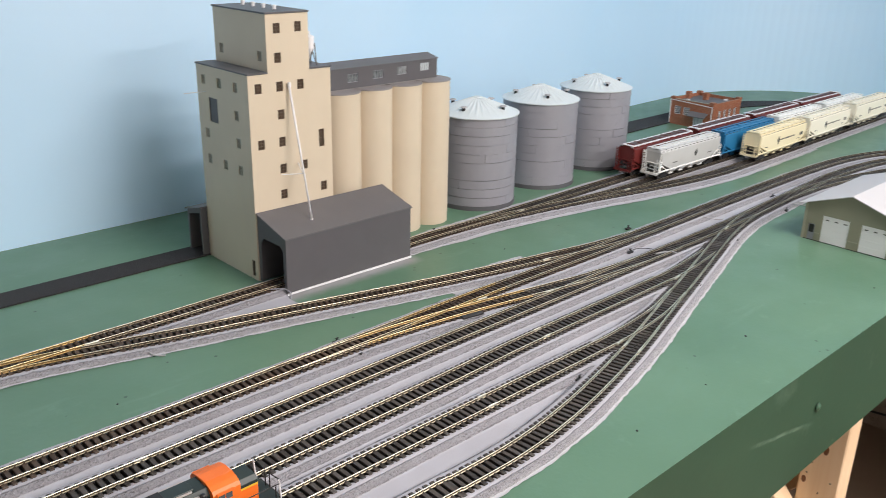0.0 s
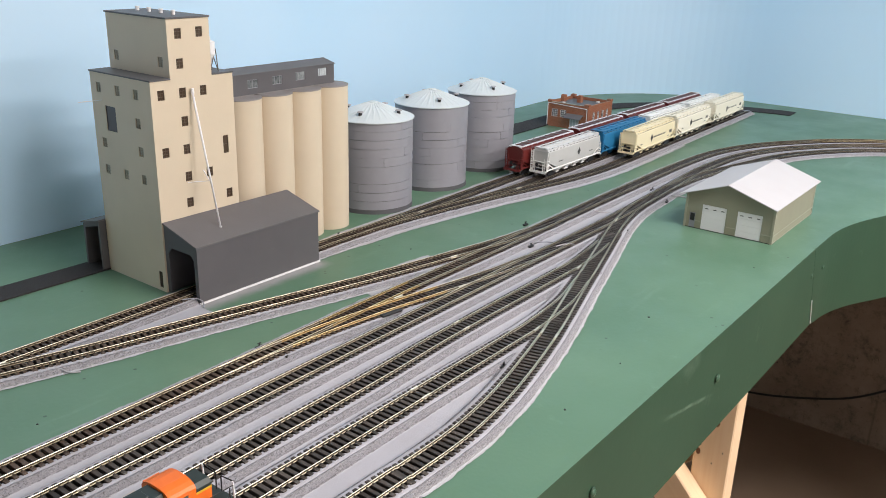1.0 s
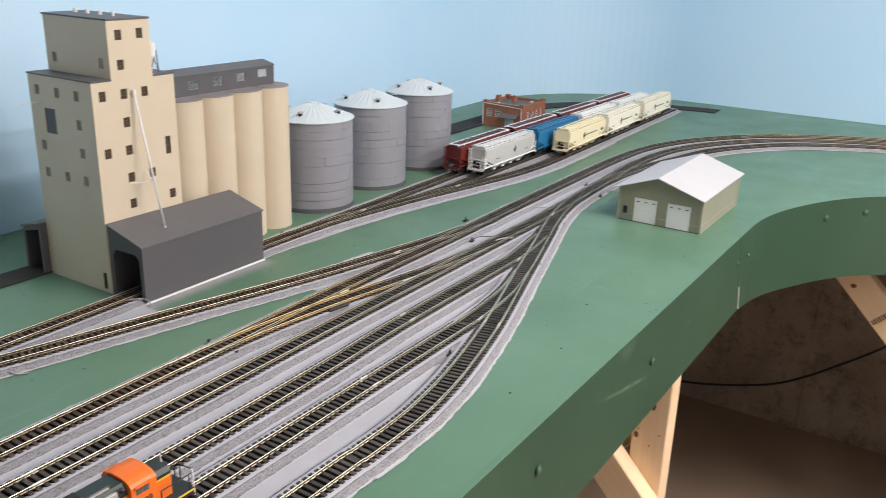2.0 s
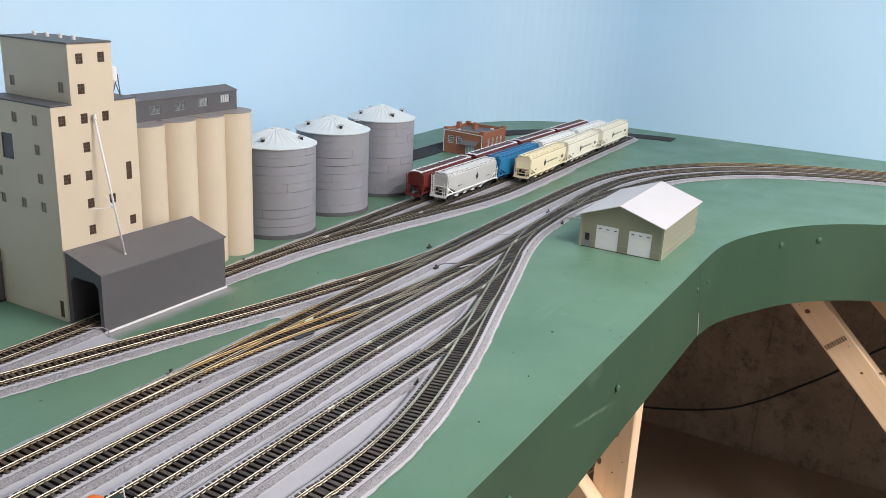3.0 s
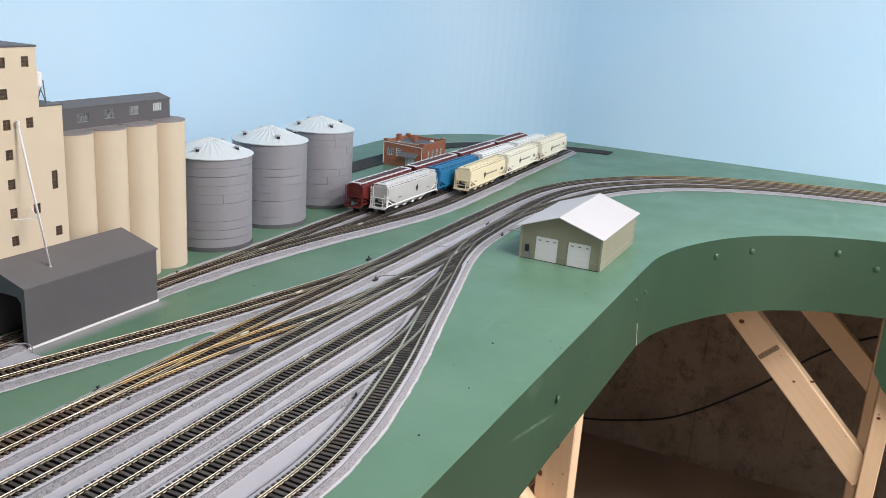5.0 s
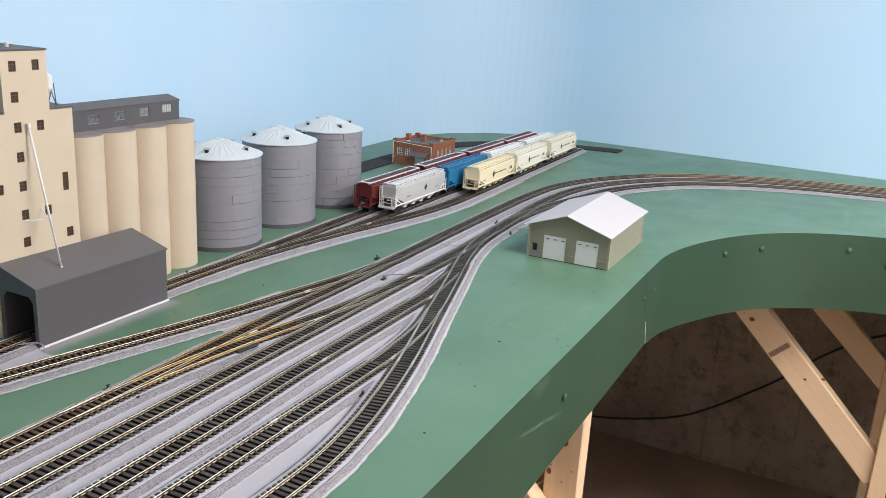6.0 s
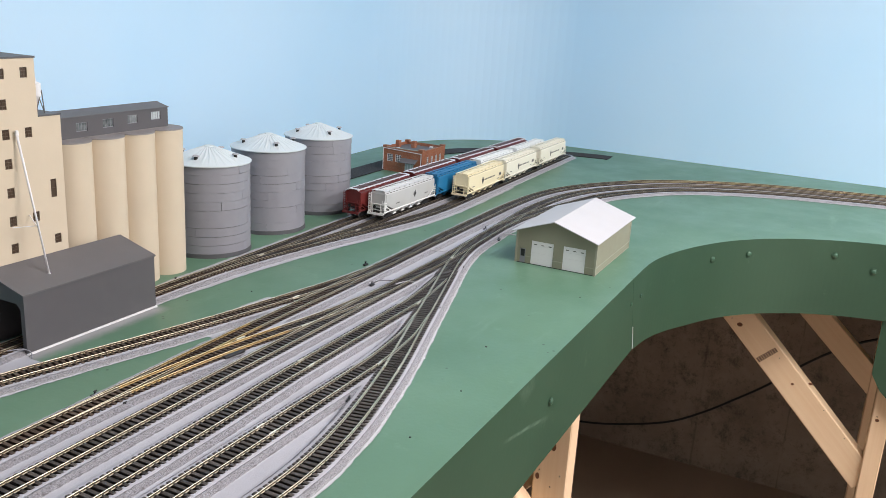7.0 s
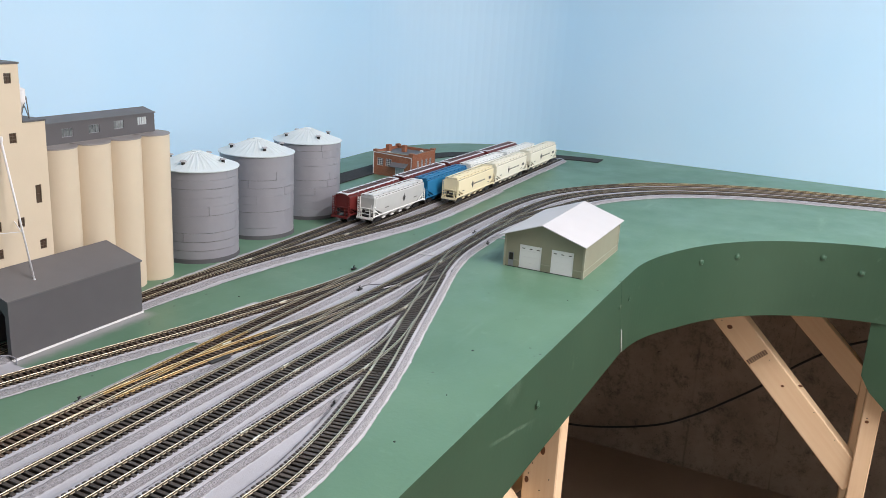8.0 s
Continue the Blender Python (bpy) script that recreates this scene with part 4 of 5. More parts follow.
sp = el_part(part("loading_spout", rod((0.5705, 0.818, 0.0785), (0.5680, 0.8515, 0.236), 0.0011, r2=0.0014), WHITE, el, "long thin white loading spout", smooth=True))
def sub(name, bm, m):
    ob = part(name, bm, m, sp)
    ob.matrix_parent_inverse = sp.matrix_world.inverted()


bm = bmesh.new()
cyl(bm, 0.5680, 0.8510, 0.234, 0.2395, 0.0022, 0.0018, seg=14)
sub("spout_head", bm, WHITE)
sub("bracket", rod((0.549, 0.846, 0.132), (0.572, 0.833, 0.132), 0.0005), WHITE)
sub("hanger", rod((0.578, 0.8535, 0.140), (0.570, 0.833, 0.133), 0.0006), WHITE)
sub("spout_foot", rod((0.5705, 0.818, 0.0785), (0.5708, 0.8165, 0.072), 0.0017), WHITE)
el_part(part("wall_bracket", rod((0.5145, 0.953, 0.2195), (0.492, 0.966, 0.2175), 0.0005), WHITE, el, "thin cream bracket on the tower wall"))


# ---- grain bins of steel sheets ----
def sheet(r, a0, a1, z0, z1, flare):
    """A curved steel sheet whose lower edge laps over the one below."""
    n = max(3, int((a1 - a0) / radians(6)))
    bm = bmesh.new()
    ring = []
    for i in range(n + 1):
        a = a0 + (a1 - a0) * i / n
        c, s = math.cos(a), math.sin(a)
        ring.append([bm.verts.new(((r + o) * c, (r + o) * s, z)) for o, z in ((flare - 0.0007, z0), (flare, z0), (0.0, z1), (-0.0008, z1))])
    for p, q in zip(ring, ring[1:]):
        for k in range(4):
            f = bm.faces.new((p[k], q[k], q[(k + 1) % 4], p[(k + 1) % 4]))
            f.smooth = k == 1
    bm.faces.new(ring[0])
    bm.faces.new(list(reversed(ring[-1])))
    bmesh.ops.recalc_face_normals(bm, faces=bm.faces)
    for e in bm.edges:
        if any(not f.smooth for f in e.link_faces):
            e.smooth = False
    return bm


SILO_R, SILO_H = 0.0635, 0.1444


def grain_bin(x, y, turn, seed, vents):
    rnd = random.Random(seed)
    s = thing("grain_bin", "round grey sheet-steel grain bin with a pale conical roof", "grain bin", (x, y, 0), turn, group="grain bins")
    bm = bmesh.new()
    cyl(bm, 0, 0, 0, 0.0065, SILO_R + 0.0016, SILO_R + 0.0012, seg=72)
    part("foundation", bm, SILODARK, s, "dark grey foundation ring")
    bm = bmesh.new()
    cyl(bm, 0, 0, 0.005, SILO_H - 0.001, SILO_R - 0.0012, seg=72)
    part("core", bm, SILODARK, s)
    n = 10
    for k in range(n):
        z0, z1 = 0.006 + (SILO_H - 0.006) * k / n, 0.006 + (SILO_H - 0.006) * (k + 1) / n
        off = rnd.uniform(0, 2)
        for j in range(3):
            a0 = off + j * 2 * math.pi / 3
            part("steel_sheet", sheet(SILO_R + rnd.uniform(-0.00012, 0.00012), a0, a0 + 2 * math.pi / 3 - rnd.choice((0.002, 0.006, 0.011)), z0 + rnd.choice((0.0001, 0.0003, 0.0007)), z1, rnd.uniform(0.0002, 0.0006)), SILO, s)
    # ribbed conical roof
    bm = bmesh.new()
    seg, rr = 90, []
    for r, z in ((SILO_R + 0.0022, SILO_H - 0.0012), (SILO_R + 0.0024, SILO_H + 0.0002), (0.036, SILO_H + 0.0105), (0.0095, SILO_H + 0.0205), (0.0075, SILO_H + 0.0212)):
        ring = []
        for i in range(seg):
            a = 2 * math.pi * i / seg
            up = 0.0008 if i % 3 == 0 and 0.009 < r < 0.06 else 0
            ring.append(bm.verts.new((r * math.cos(a), r * math.sin(a), z + up)))
        rr.append(ring)
    for p, q in zip(rr, rr[1:]):
        for i in range(seg):
            bm.faces.new((p[i], p[(i + 1) % seg], q[(i + 1) % seg], q[i]))
    bm.faces.new(rr[-1])
    bm.faces.new(list(reversed(rr[0])))
    part("roof", bm, SILOROOF, s, "pale ribbed conical roof")
    bm = bmesh.new()
    cyl(bm, 0, 0, SILO_H + 0.0205, SILO_H + 0.0225, 0.0078, 0.0070, seg=32)
    part("cap", bm, SILOROOF, s)
    for k in range(4):
        a = radians(vents - turn + k * 90)
        bm = bmesh.new()
        r, z = 0.0445, SILO_H + 0.0069
        cyl(bm, r * math.cos(a), r * math.sin(a), z - 0.0015, z + 0.0050, 0.0030, 0.0026, seg=12)
        vent = part("roof_vent", bm, BLACK, s, "small black roof vent")
        bm = bmesh.new()
        cyl(bm, r * math.cos(a), r * math.sin(a), z + 0.0050, z + 0.0068, 0.0056, 0.0040, seg=14)
        part("vent_cap", bm, GREYP, vent)


grain_bin(0.962, 0.9246, 20, 1, -164)
grain_bin(1.1283, 0.9368, -15, 2, -125)
grain_bin(1.2982, 0.949, 60, 3, -118)

# ---- garage ----
gx0, gx1, gy0, gy1, gz, ga = 1.200, 1.404, 0.3525, 0.488, 0.0530, 0.0772
ga_t = thing("garage", "tan metal garage with white gable roof and two white doors", "garage", (1.3, 0.4185, 0))


def gp(ob):
    ob.matrix_parent_inverse = ga_t.matrix_world.inverted()
    return ob


d1, d2, d3 = (0.4240, 0.4620, 0.0, 0.0400), (0.3700, 0.4075, 0.0, 0.0400), (0.4712, 0.4808, 0.0, 0.0245)
gp(panel("wall", left_of(gx0), gy0, gy1, 0, gz, [d1, d2, d3], 0.002, TAN, ga_t))
gp(panel("wall", right_of(gx1), gy0, gy1, 0, gz, [], 0.002, TAN, ga_t))
gp(panel("wall", front(gy0), gx0 + 0.002, gx1 - 0.002, 0, gz, [], 0.002, TAN, ga_t))
gp(panel("wall", back_of(gy1), gx0 + 0.002, gx1 - 0.002, 0, 0.0538, [], 0.002, TAN, ga_t))
for x in (gx0, gx1 - 0.002):
    bm = bmesh.new()
    prism_x(bm, [(gy0, gz), (gy1, gz), (gy1, 0.0536), (0.4245, ga - 0.0012), (gy0, gz + 0.0004)], x, x + 0.002)
    gp(part("gable", bm, TAN, ga_t))
# belt line and corner boards
for args in ((gx0 - 0.0006, gx0 - 0.0001, d1[1] + 0.0004, d3[0] - 0.0004, 0.0115, 0.0128), (gx0 - 0.0006, gx0 - 0.0001, d2[1] + 0.0004, d1[0] - 0.0004, 0.0115, 0.0128), (gx0 - 0.0006, gx0 - 0.0001, gy0, d2[0] - 0.0004, 0.0115, 0.0128), (gx0, gx1, gy0 - 0.0007, gy0 - 0.0001, 0.0115, 0.0128), (gx0, gx1, gy0 - 0.0006, gy0 - 0.0001, 0.0005, 0.0018)):
    gp(part("belt_trim", boxm(*args), TANL, ga_t))
for y in (gy0 - 0.0009, gy1 - 0.0025):
    gp(part("corner_trim", boxm(gx0 - 0.0009, gx0 + 0.0022, y, y + 0.0034, 0, gz - 0.0005), TANL, ga_t))
    gp(part("corner_trim", boxm(gx1 - 0.0022, gx1 + 0.0009, y, y + 0.0034, 0, gz - 0.0005), TANL, ga_t))
for d in (d1, d2):
    bm = bmesh.new()
    for k in range(4):
        box(bm, gx0 + 0.0006, gx0 + 0.0016, d[0] + 0.0003, d[1] - 0.0003, 0.0002 + k * 0.00995, 0.0002 + (k + 1) * 0.00995 - 0.00015, 0.00012)
    od = gp(part("overhead_door", bm, WHITE, ga_t, "white sectional overhead door"))
    for k in range(3):
        y = d[0] + 0.006 + k * 0.0125
        ob = part("door_window", boxm(gx0 + 0.0002, gx0 + 0.0008, y - 0.0024, y + 0.0024, 0.0335, 0.0348), BLACK, od)
        ob.matrix_parent_inverse = od.matrix_world.inverted()
bm = bmesh.new()
box(bm, gx0 + 0.0006, gx0 + 0.0016, d3[0] + 0.0002, d3[1] - 0.0002, 0.0002, 0.0243)
sd = gp(part("side_door", bm, SILO, ga_t, "grey side door with a dark window"))
ob = part("door_window", boxm(gx0 + 0.0002, gx0 + 0.0008, d3[0] + 0.0014, d3[1] - 0.0014, 0.0115, 0.0232), BLACK, sd)
bm = bmesh.new()
ym = 0.4245
za = lambda y: ga - (0.322 if y < ym else 0.358) * abs(y - ym)
ya, yb = gy0 - 0.0035, gy1 + 0.0100
top = [(ya, za(ya) + 0.0012), (ym, ga + 0.0014), (yb, za(yb) + 0.0012)]
low = [(yb, za(yb)), (ym, ga), (ya, za(ya))]
prism_x(bm, top + low, gx0 - 0.0075, 1.4185)
gp(part("roof", bm, ROOFWHITE, ga_t, "plain white gable roof"))
# black strip round the wall foot stands in for the contact shade
foot = boxm(gx0 - 0.0004, gx1 + 0.0004, gy0 - 0.0004, gy1 + 0.0004, 0.0, 0.0009)
gp(part("sill", foot, BLACK, ga_t, "thin dark contact-shade strip under the walls"))

# ---- brick building ----
bb = thing("brick_building", "small red brick building with flat grey roof and stepped parapet", "building", (1.79, 0.995, 0))
bx0, bx1, by0, by1, bz = 1.723, 1.842, 0.943, 1.051, 0.0572


def bp(ob):
    ob.matrix_parent_inverse = bb.matrix_world.inverted()
    return ob


win_l = [(1.0235, 1.0395, 0.024, 0.042), (1.0005, 1.0165, 0.024, 0.042)]
door_l = (0.966, 0.990, 0.0, 0.026)
win_f = [(x, x + 0.011, 0.024, 0.041) for x in (1.746, 1.768, 1.790, 1.812)]
bp(panel("wall", left_of(bx0), by0, by1, 0, bz, win_l + [door_l], 0.0025, BRICK, bb))
bp(panel("wall", front(by0), bx0 + 0.0025, bx1, 0, bz, win_f, 0.0025, BRICK, bb))
bp(panel("wall", back_of(by1), bx0 + 0.0025, bx1, 0, bz, [], 0.0025, BRICK, bb))
bp(panel("wall", right_of(bx1), by0 + 0.0025, by1 - 0.0025, 0, bz, [], 0.0025, BRICK, bb))
for w in win_l:
    bp(window(left_of(bx0), *w, bb, WHITE, PANE, 3, 4, bar=0.0009))
for w in win_f:
    bp(window(front(by0), *w, bb, WHITE, PANE_MID, 2, 3, bar=0.0009))
bp(window(left_of(bx0), *door_l, bb, WHITE, PANE_PALE, 3, 1, bar=0.0014, name="door"))
bp(part("roof", boxm(bx0 + 0.0026, bx1 - 0.0026, by0 + 0.0026, by1 - 0.0026, 0.047, 0.0505), DARKROOF, bb, "dark grey flat roof"))
# raised parapet ends and chimneys
for a in ((bx0 - 0.0008, bx0 + 0.010, by1 - 0.011, by1 + 0.0008), (bx0 - 0.0008, bx0 + 0.010, by0 - 0.0008, by0 + 0.011), (bx1 - 0.010, bx1 + 0.0008, by0 - 0.0008, by0 + 0.010), (bx1 - 0.010, bx1 + 0.0008, by1 - 0.010, by1 + 0.0008)):
    bp(part("parapet_pier", boxm(*a, bz, bz + 0.0045), BRICK, bb))
for x, y in ((1.785, 1.044), (1.800, 1.008)):
    ch = bp(part("chimney", boxm(x - 0.006, x + 0.006, y - 0.005, y + 0.005, 0.050, 0.0665, bevel=0.0003), BRICK, bb))
bp(part("coping", boxm(bx0 - 0.0006, bx0 + 0.0030, by0 + 0.011, by1 - 0.011, bz, bz + 0.0012), TANL, bb))
bp(part("coping", boxm(bx0 + 0.010, bx1 - 0.010, by0 - 0.0006, by0 + 0.003, bz, bz + 0.0012), BRICK, bb))
bp(part("downspout", rod((bx0 - 0.001, by1 - 0.001, 0.0), (bx0 - 0.001, by1 - 0.001, bz - 0.002), 0.0009, 8), WHITE, bb, "thin white downspout"))
bp(part("downspout", rod((bx0 - 0.001, by0 + 0.003, 0.0), (bx0 - 0.001, by0 + 0.003, bz - 0.006), 0.0009, 8), WHITE, bb, "thin white downspout"))
bp(part("gutter", rod((bx0 - 0.001, by0 + 0.003, bz - 0.006), (bx0 - 0.001, by1 - 0.001, bz - 0.002), 0.0009, 8), WHITE, bb, "thin white gutter"))
bm = bmesh.new()
y0, y1 = 0.955, 0.999
vv = [bm.verts.new(p) for p in ((bx0, y0, 0.036), (bx0, y1, 0.036), (bx0 - 0.016, y1, 0.028), (bx0 - 0.016, y0, 0.028), (bx0, y0, 0.0345), (bx0, y1, 0.0345), (bx0 - 0.016, y1, 0.0265), (bx0 - 0.016, y0, 0.0265))]
for ids in ((0, 1, 2, 3), (7, 6, 5, 4), (0, 3, 7, 4), (1, 5, 6, 2), (3, 2, 6, 7), (0, 4, 5, 1)):
    bm.faces.new([vv[k] for k in ids])
bmesh.ops.recalc_face_normals(bm, faces=bm.faces)
bp(part("awning", bm, DARKROOF, bb, "dark grey awning over the door"))
for x, y in ((1.760, 1.030), (1.830, 0.975)):
    bp(part("roof_hatch", boxm(x - 0.004, x + 0.004, y - 0.003, y + 0.003, 0.0505, 0.0535), WHITE, bb))

# ---- roads ----
def road(line, half, label):
    bm = bmesh.new()
    line = smooth_line(line, 0.01)
    d = tangents(line)
    nrm = np.c_[-d[:, 1], d[:, 0]]
    a, b = line + nrm * half, line - nrm * half
    prism(bm, [tuple(p) for p in a] + [tuple(p) for p in b[::-1]], 0.0003, 0.0022)
    tagged(link("road", bm, ASPH), label, "road", kind="structure")


road([(-0.6, 0.990), (0.0, 0.991), (0.3, 0.993), (0.50, 0.9925), (0.655, 0.993)], 0.0205, "dark grey sandpaper road strip to the truck shed")
road([(1.30, 1.075), (1.5, 1.075), (1.7, 1.078), (1.95, 1.076), (2.10, 1.035), (2.22, 0.93), (2.29, 0.80), (2.318, 0.70), (2.322, 0.652)], 0.031, "dark grey sandpaper road strip along the backdrop")
# ---- rolling stock ----
def wheelset(bm, x, gauge=0.0079, r=0.0048):
    for y in (-gauge, gauge):
        m = Matrix.Translation((x, y, r)) @ Matrix.Rotation(math.pi / 2, 4, "X")
        bmesh.ops.create_cone(bm, cap_ends=True, segments=18, radius1=r, radius2=r, depth=0.0018, matrix=m)
        m = Matrix.Translation((x, y * 0.9, r)) @ Matrix.Rotation(math.pi / 2, 4, "X")
        bmesh.ops.create_cone(bm, cap_ends=True, segments=18, radius1=r + 0.0006, radius2=r + 0.0006, depth=0.0006, matrix=m)
    bmesh.ops.create_cone(bm, cap_ends=True, segments=8, radius1=0.0009, radius2=0.0009, depth=2 * gauge, matrix=Matrix.Translation((x, 0, r)) @ Matrix.Rotation(math.pi / 2, 4, "X"))


def truck(parent, x, frame_mat):
    bm = bmesh.new()
    for y in (-0.0108, 0.0108):
        prof = [(-0.0125, 0.0035), (-0.0125, 0.0068), (-0.006, 0.0090), (0.006, 0.0090), (0.0125, 0.0068), (0.0125, 0.0035), (0.0085, 0.0035), (0.0045, 0.0018), (-0.0045, 0.0018), (-0.0085, 0.0035)]
        a = [bm.verts.new((x + u, y - 0.0010, v)) for u, v in prof]
        b = [bm.verts.new((x + u, y + 0.0010, v)) for u, v in prof]
        bm.faces.new(a), bm.faces.new(list(reversed(b)))
        for i in range(len(prof)):
            bm.faces.new((a[i], b[i], b[(i + 1) % len(prof)], a[(i + 1) % len(prof)]))
    box(bm, x - 0.0022, x + 0.0022, -0.011, 0.011, 0.0060, 0.0098)
    bmesh.ops.recalc_face_normals(bm, faces=bm.faces)
    t = part("truck", bm, frame_mat, parent)
    for k in (-0.0085, 0.0085):
        bm = bmesh.new()
        wheelset(bm, x + k)
        part("wheelset", bm, STEEL, t)


def hopper(colour, roof, label, trough=None, boards=None, wide=0.0042, mark=None, group="hopper cars", trim=None, frame_mat=None, length=0.211):
    """A covered hopper car, x along the track, z from the rail top."""
    c = thing("hopper_car", label, "hopper car", group=group)
    trim = trim or colour
    h = length / 2
    xe, xs = h - 0.0095, h - 0.040
    stations = [-xe, -xe + 0.003, -xs, -xs + 0.004, -0.03, 0, 0.03, xs - 0.004, xs, xe - 0.003, xe]
    bm, rings = bmesh.new(), []
    for x in stations:
        ax = abs(x)
        zb = 0.0158 if ax <= xs else 0.0158 + (ax - xs) / (xe - xs) * 0.0120
        half = [(0.0085, zb), (0.0168, zb + 0.0004), (0.0173, zb + (0.0440 - zb) * 0.3), (0.0173, zb + (0.0440 - zb) * 0.75), (0.0172, 0.0445), (0.0163, 0.0460), (0.0105, 0.0483), (0.0055, 0.0495)]
        pts = half + [(-y, z) for y, z in reversed(half)]
        rings.append([bm.verts.new((x, y, z)) for y, z in pts])
    for p, q in zip(rings, rings[1:]):
        for i in range(len(p)):
            f = bm.faces.new((p[i], p[(i + 1) % len(p)], q[(i + 1) % len(p)], q[i]))
            f.smooth = False
    bm.faces.new(rings[0]), bm.faces.new(list(reversed(rings[-1])))
    bmesh.ops.recalc_face_normals(bm, faces=bm.faces)
    part("body", bm, colour, c)
    # roof cover with hatch trough and running boards
    bm = bmesh.new()
    prof = [(-0.0168, 0.0461), (-0.0106, 0.0487), (-0.0055, 0.0499), (0.0055, 0.0499), (0.0106, 0.0487), (0.0168, 0.0461), (0.0168, 0.0453), (-0.0168, 0.0453)]
    prism_x(bm, prof, -xe - 0.0006, xe + 0.0006)
    part("roof", bm, roof, c)
    part("hatch_trough", boxm(-xe + 0.006, xe - 0.006, -wide, wide, 0.0498, 0.0512, bevel=0.0004), trough or roof, c)
    for y in ((-0.0105, 0.0105) if boards else (-0.0122, 0.0122)):
        bm = bmesh.new()
        hw = 0.0026 if boards else 0.0019
        box(bm, -xe - 0.002, xe + 0.002, y - hw, y + hw, 0.0502, 0.0507)
        for k in range(11):
            x = -xe + 2 * xe * k / 10
            box(bm, x - 0.0004, x + 0.0004, y - 0.0015, y + 0.0015, 0.0474, 0.0503)
        for sx in (-1, 1):
            box(bm, min(sx * (xe - 0.006), sx * (xe + 0.002)), max(sx * (xe - 0.006), sx * (xe + 0.002)), min(y * 0.1, y), max(y * 0.1, y), 0.0512, 0.0517)
        part("running_board", bm, boards or roof, c)
        # dark dashes at the eave: board brackets with their shade put in as black
        bm = bmesh.new()
        for k in range(16):
            x = -xe + 0.006 + (2 * xe - 0.012) * k / 15
            ye = math.copysign(0.0158, y)
            box(bm, x - 0.0026, x + 0.0026, ye - 0.0007, ye + 0.0007, 0.0462, 0.0472)
        box(bm, -xe + 0.003, xe - 0.003, ye - 0.0004, ye + 0.0004, 0.0458, 0.0463)
        part("eave_shade_dash", bm, BLACKSOFT, c)
    for k in range(9):
        x = -xe + 0.012 + (2 * xe - 0.024) * k / 8
        part("hatch_clamp", boxm(x - 0.0006, x + 0.0006, -wide - 0.0010, wide + 0.0010, 0.0511, 0.0518), trim, c)
    # sills, end platforms, hopper outlets
    for y in (-0.0168, 0.0168):
        part("side_sill", boxm(-h + 0.004, h - 0.004, y - 0.0011, y + 0.0011, 0.0140, 0.0162, bevel=0.0003), trim, c)
    part("centre_sill", boxm(-h + 0.006, h - 0.006, -0.0035, 0.0035, 0.0080, 0.0128), BLACK, c)
    for k in range(4):
        x = -0.048 + 0.032 * k
        bm = bmesh.new()
        a = [(x - 0.0135, -0.0150, 0.0126), (x + 0.0135, -0.0150, 0.0126), (x + 0.0135, 0.0150, 0.0126), (x - 0.0135, 0.0150, 0.0126)]
        b = [(x - 0.0045, -0.0075, 0.0045), (x + 0.0045, -0.0075, 0.0045), (x + 0.0045, 0.0075, 0.0045), (x - 0.0045, 0.0075, 0.0045)]
        va, vb = [bm.verts.new(p) for p in a], [bm.verts.new(p) for p in b]
        bm.faces.new(va), bm.faces.new(list(reversed(vb)))
        for i in range(4):
            bm.faces.new((va[i], vb[i], vb[(i + 1) % 4], va[(i + 1) % 4]))
        box(bm, x - 0.006, x + 0.006, -0.009, 0.009, 0.0032, 0.0046)
        bmesh.ops.recalc_face_normals(bm, faces=bm.faces)
        part("hopper_outlet", bm, trim, c)
    for sx in (-1, 1):
        xa, xb = sx * (h - 0.0040), sx * (h - 0.0005)
        x0, x1 = min(xa, xb), max(xa, xb)
        part("end_platform", boxm(x0, x1, -0.0172, 0.0172, 0.0120, 0.0134), trim, c)
        part("end_beam", boxm(min(sx * h, xb), max(sx * h, xb), -0.0172, 0.0172, 0.0100, 0.0140), trim, c)
        # end cage: posts, rails and rungs
        bm = bmesh.new()
        for y in (-0.0165, -0.0085, 0.0085, 0.0165):
            top = 0.031 if abs(y) > 0.01 else 0.028
            box(bm, xa - 0.0005, xa + 0.0005, y - 0.0005, y + 0.0005, 0.0134, top)
        for z in (0.0185, 0.0235, 0.0285):
            box(bm, xa - 0.0004, xa + 0.0004, -0.0165, 0.0165, z - 0.0004, z + 0.0004)
        part("end_rail", bm, trim, c)
        for y in (-1, 1):
            bm = bmesh.new()
            rungs = 8 if y > 0 else 5
            for k in range(rungs):
                z = 0.0140 + k * 0.0042
                box(bm, xa - 0.0004, xa + 0.0004, min(y * 0.0118, y * 0.0168), max(y * 0.0118, y * 0.0168), z, z + 0.0007)
            for yy in (0.0118, 0.0168):
                box(bm, xa - 0.0004, xa + 0.0004, y * yy - 0.0004, y * yy + 0.0004, 0.0134, 0.0140 + rungs * 0.0042)
            xl = sx * (h - 0.0110)
            for k in range(rungs):
                z = 0.0140 + k * 0.0042
                box(bm, min(xl, xa), max(xl, xa), y * 0.0178 - 0.0003, y * 0.0178 + 0.0003, z, z + 0.0007)
            part("ladder", bm, trim, c)
        # added black filler closes the open end and paints the shade under the slope
        xm = sx * (h - 0.031)
        part("end_dark_filler", boxm(xm - 0.001, xm + 0.001, -0.0125, 0.0125, 0.0126, 0.0215), BLACK, c)
        # slope-sheet brace plates
        for y in (-1, 1):
            bm = bmesh.new()
            bar = [(sx * (h - 0.0110), 0.0240), (sx * (h - 0.0110), 0.0262), (sx * (h - 0.0320), 0.0155), (sx * (h - 0.0310), 0.0140)]
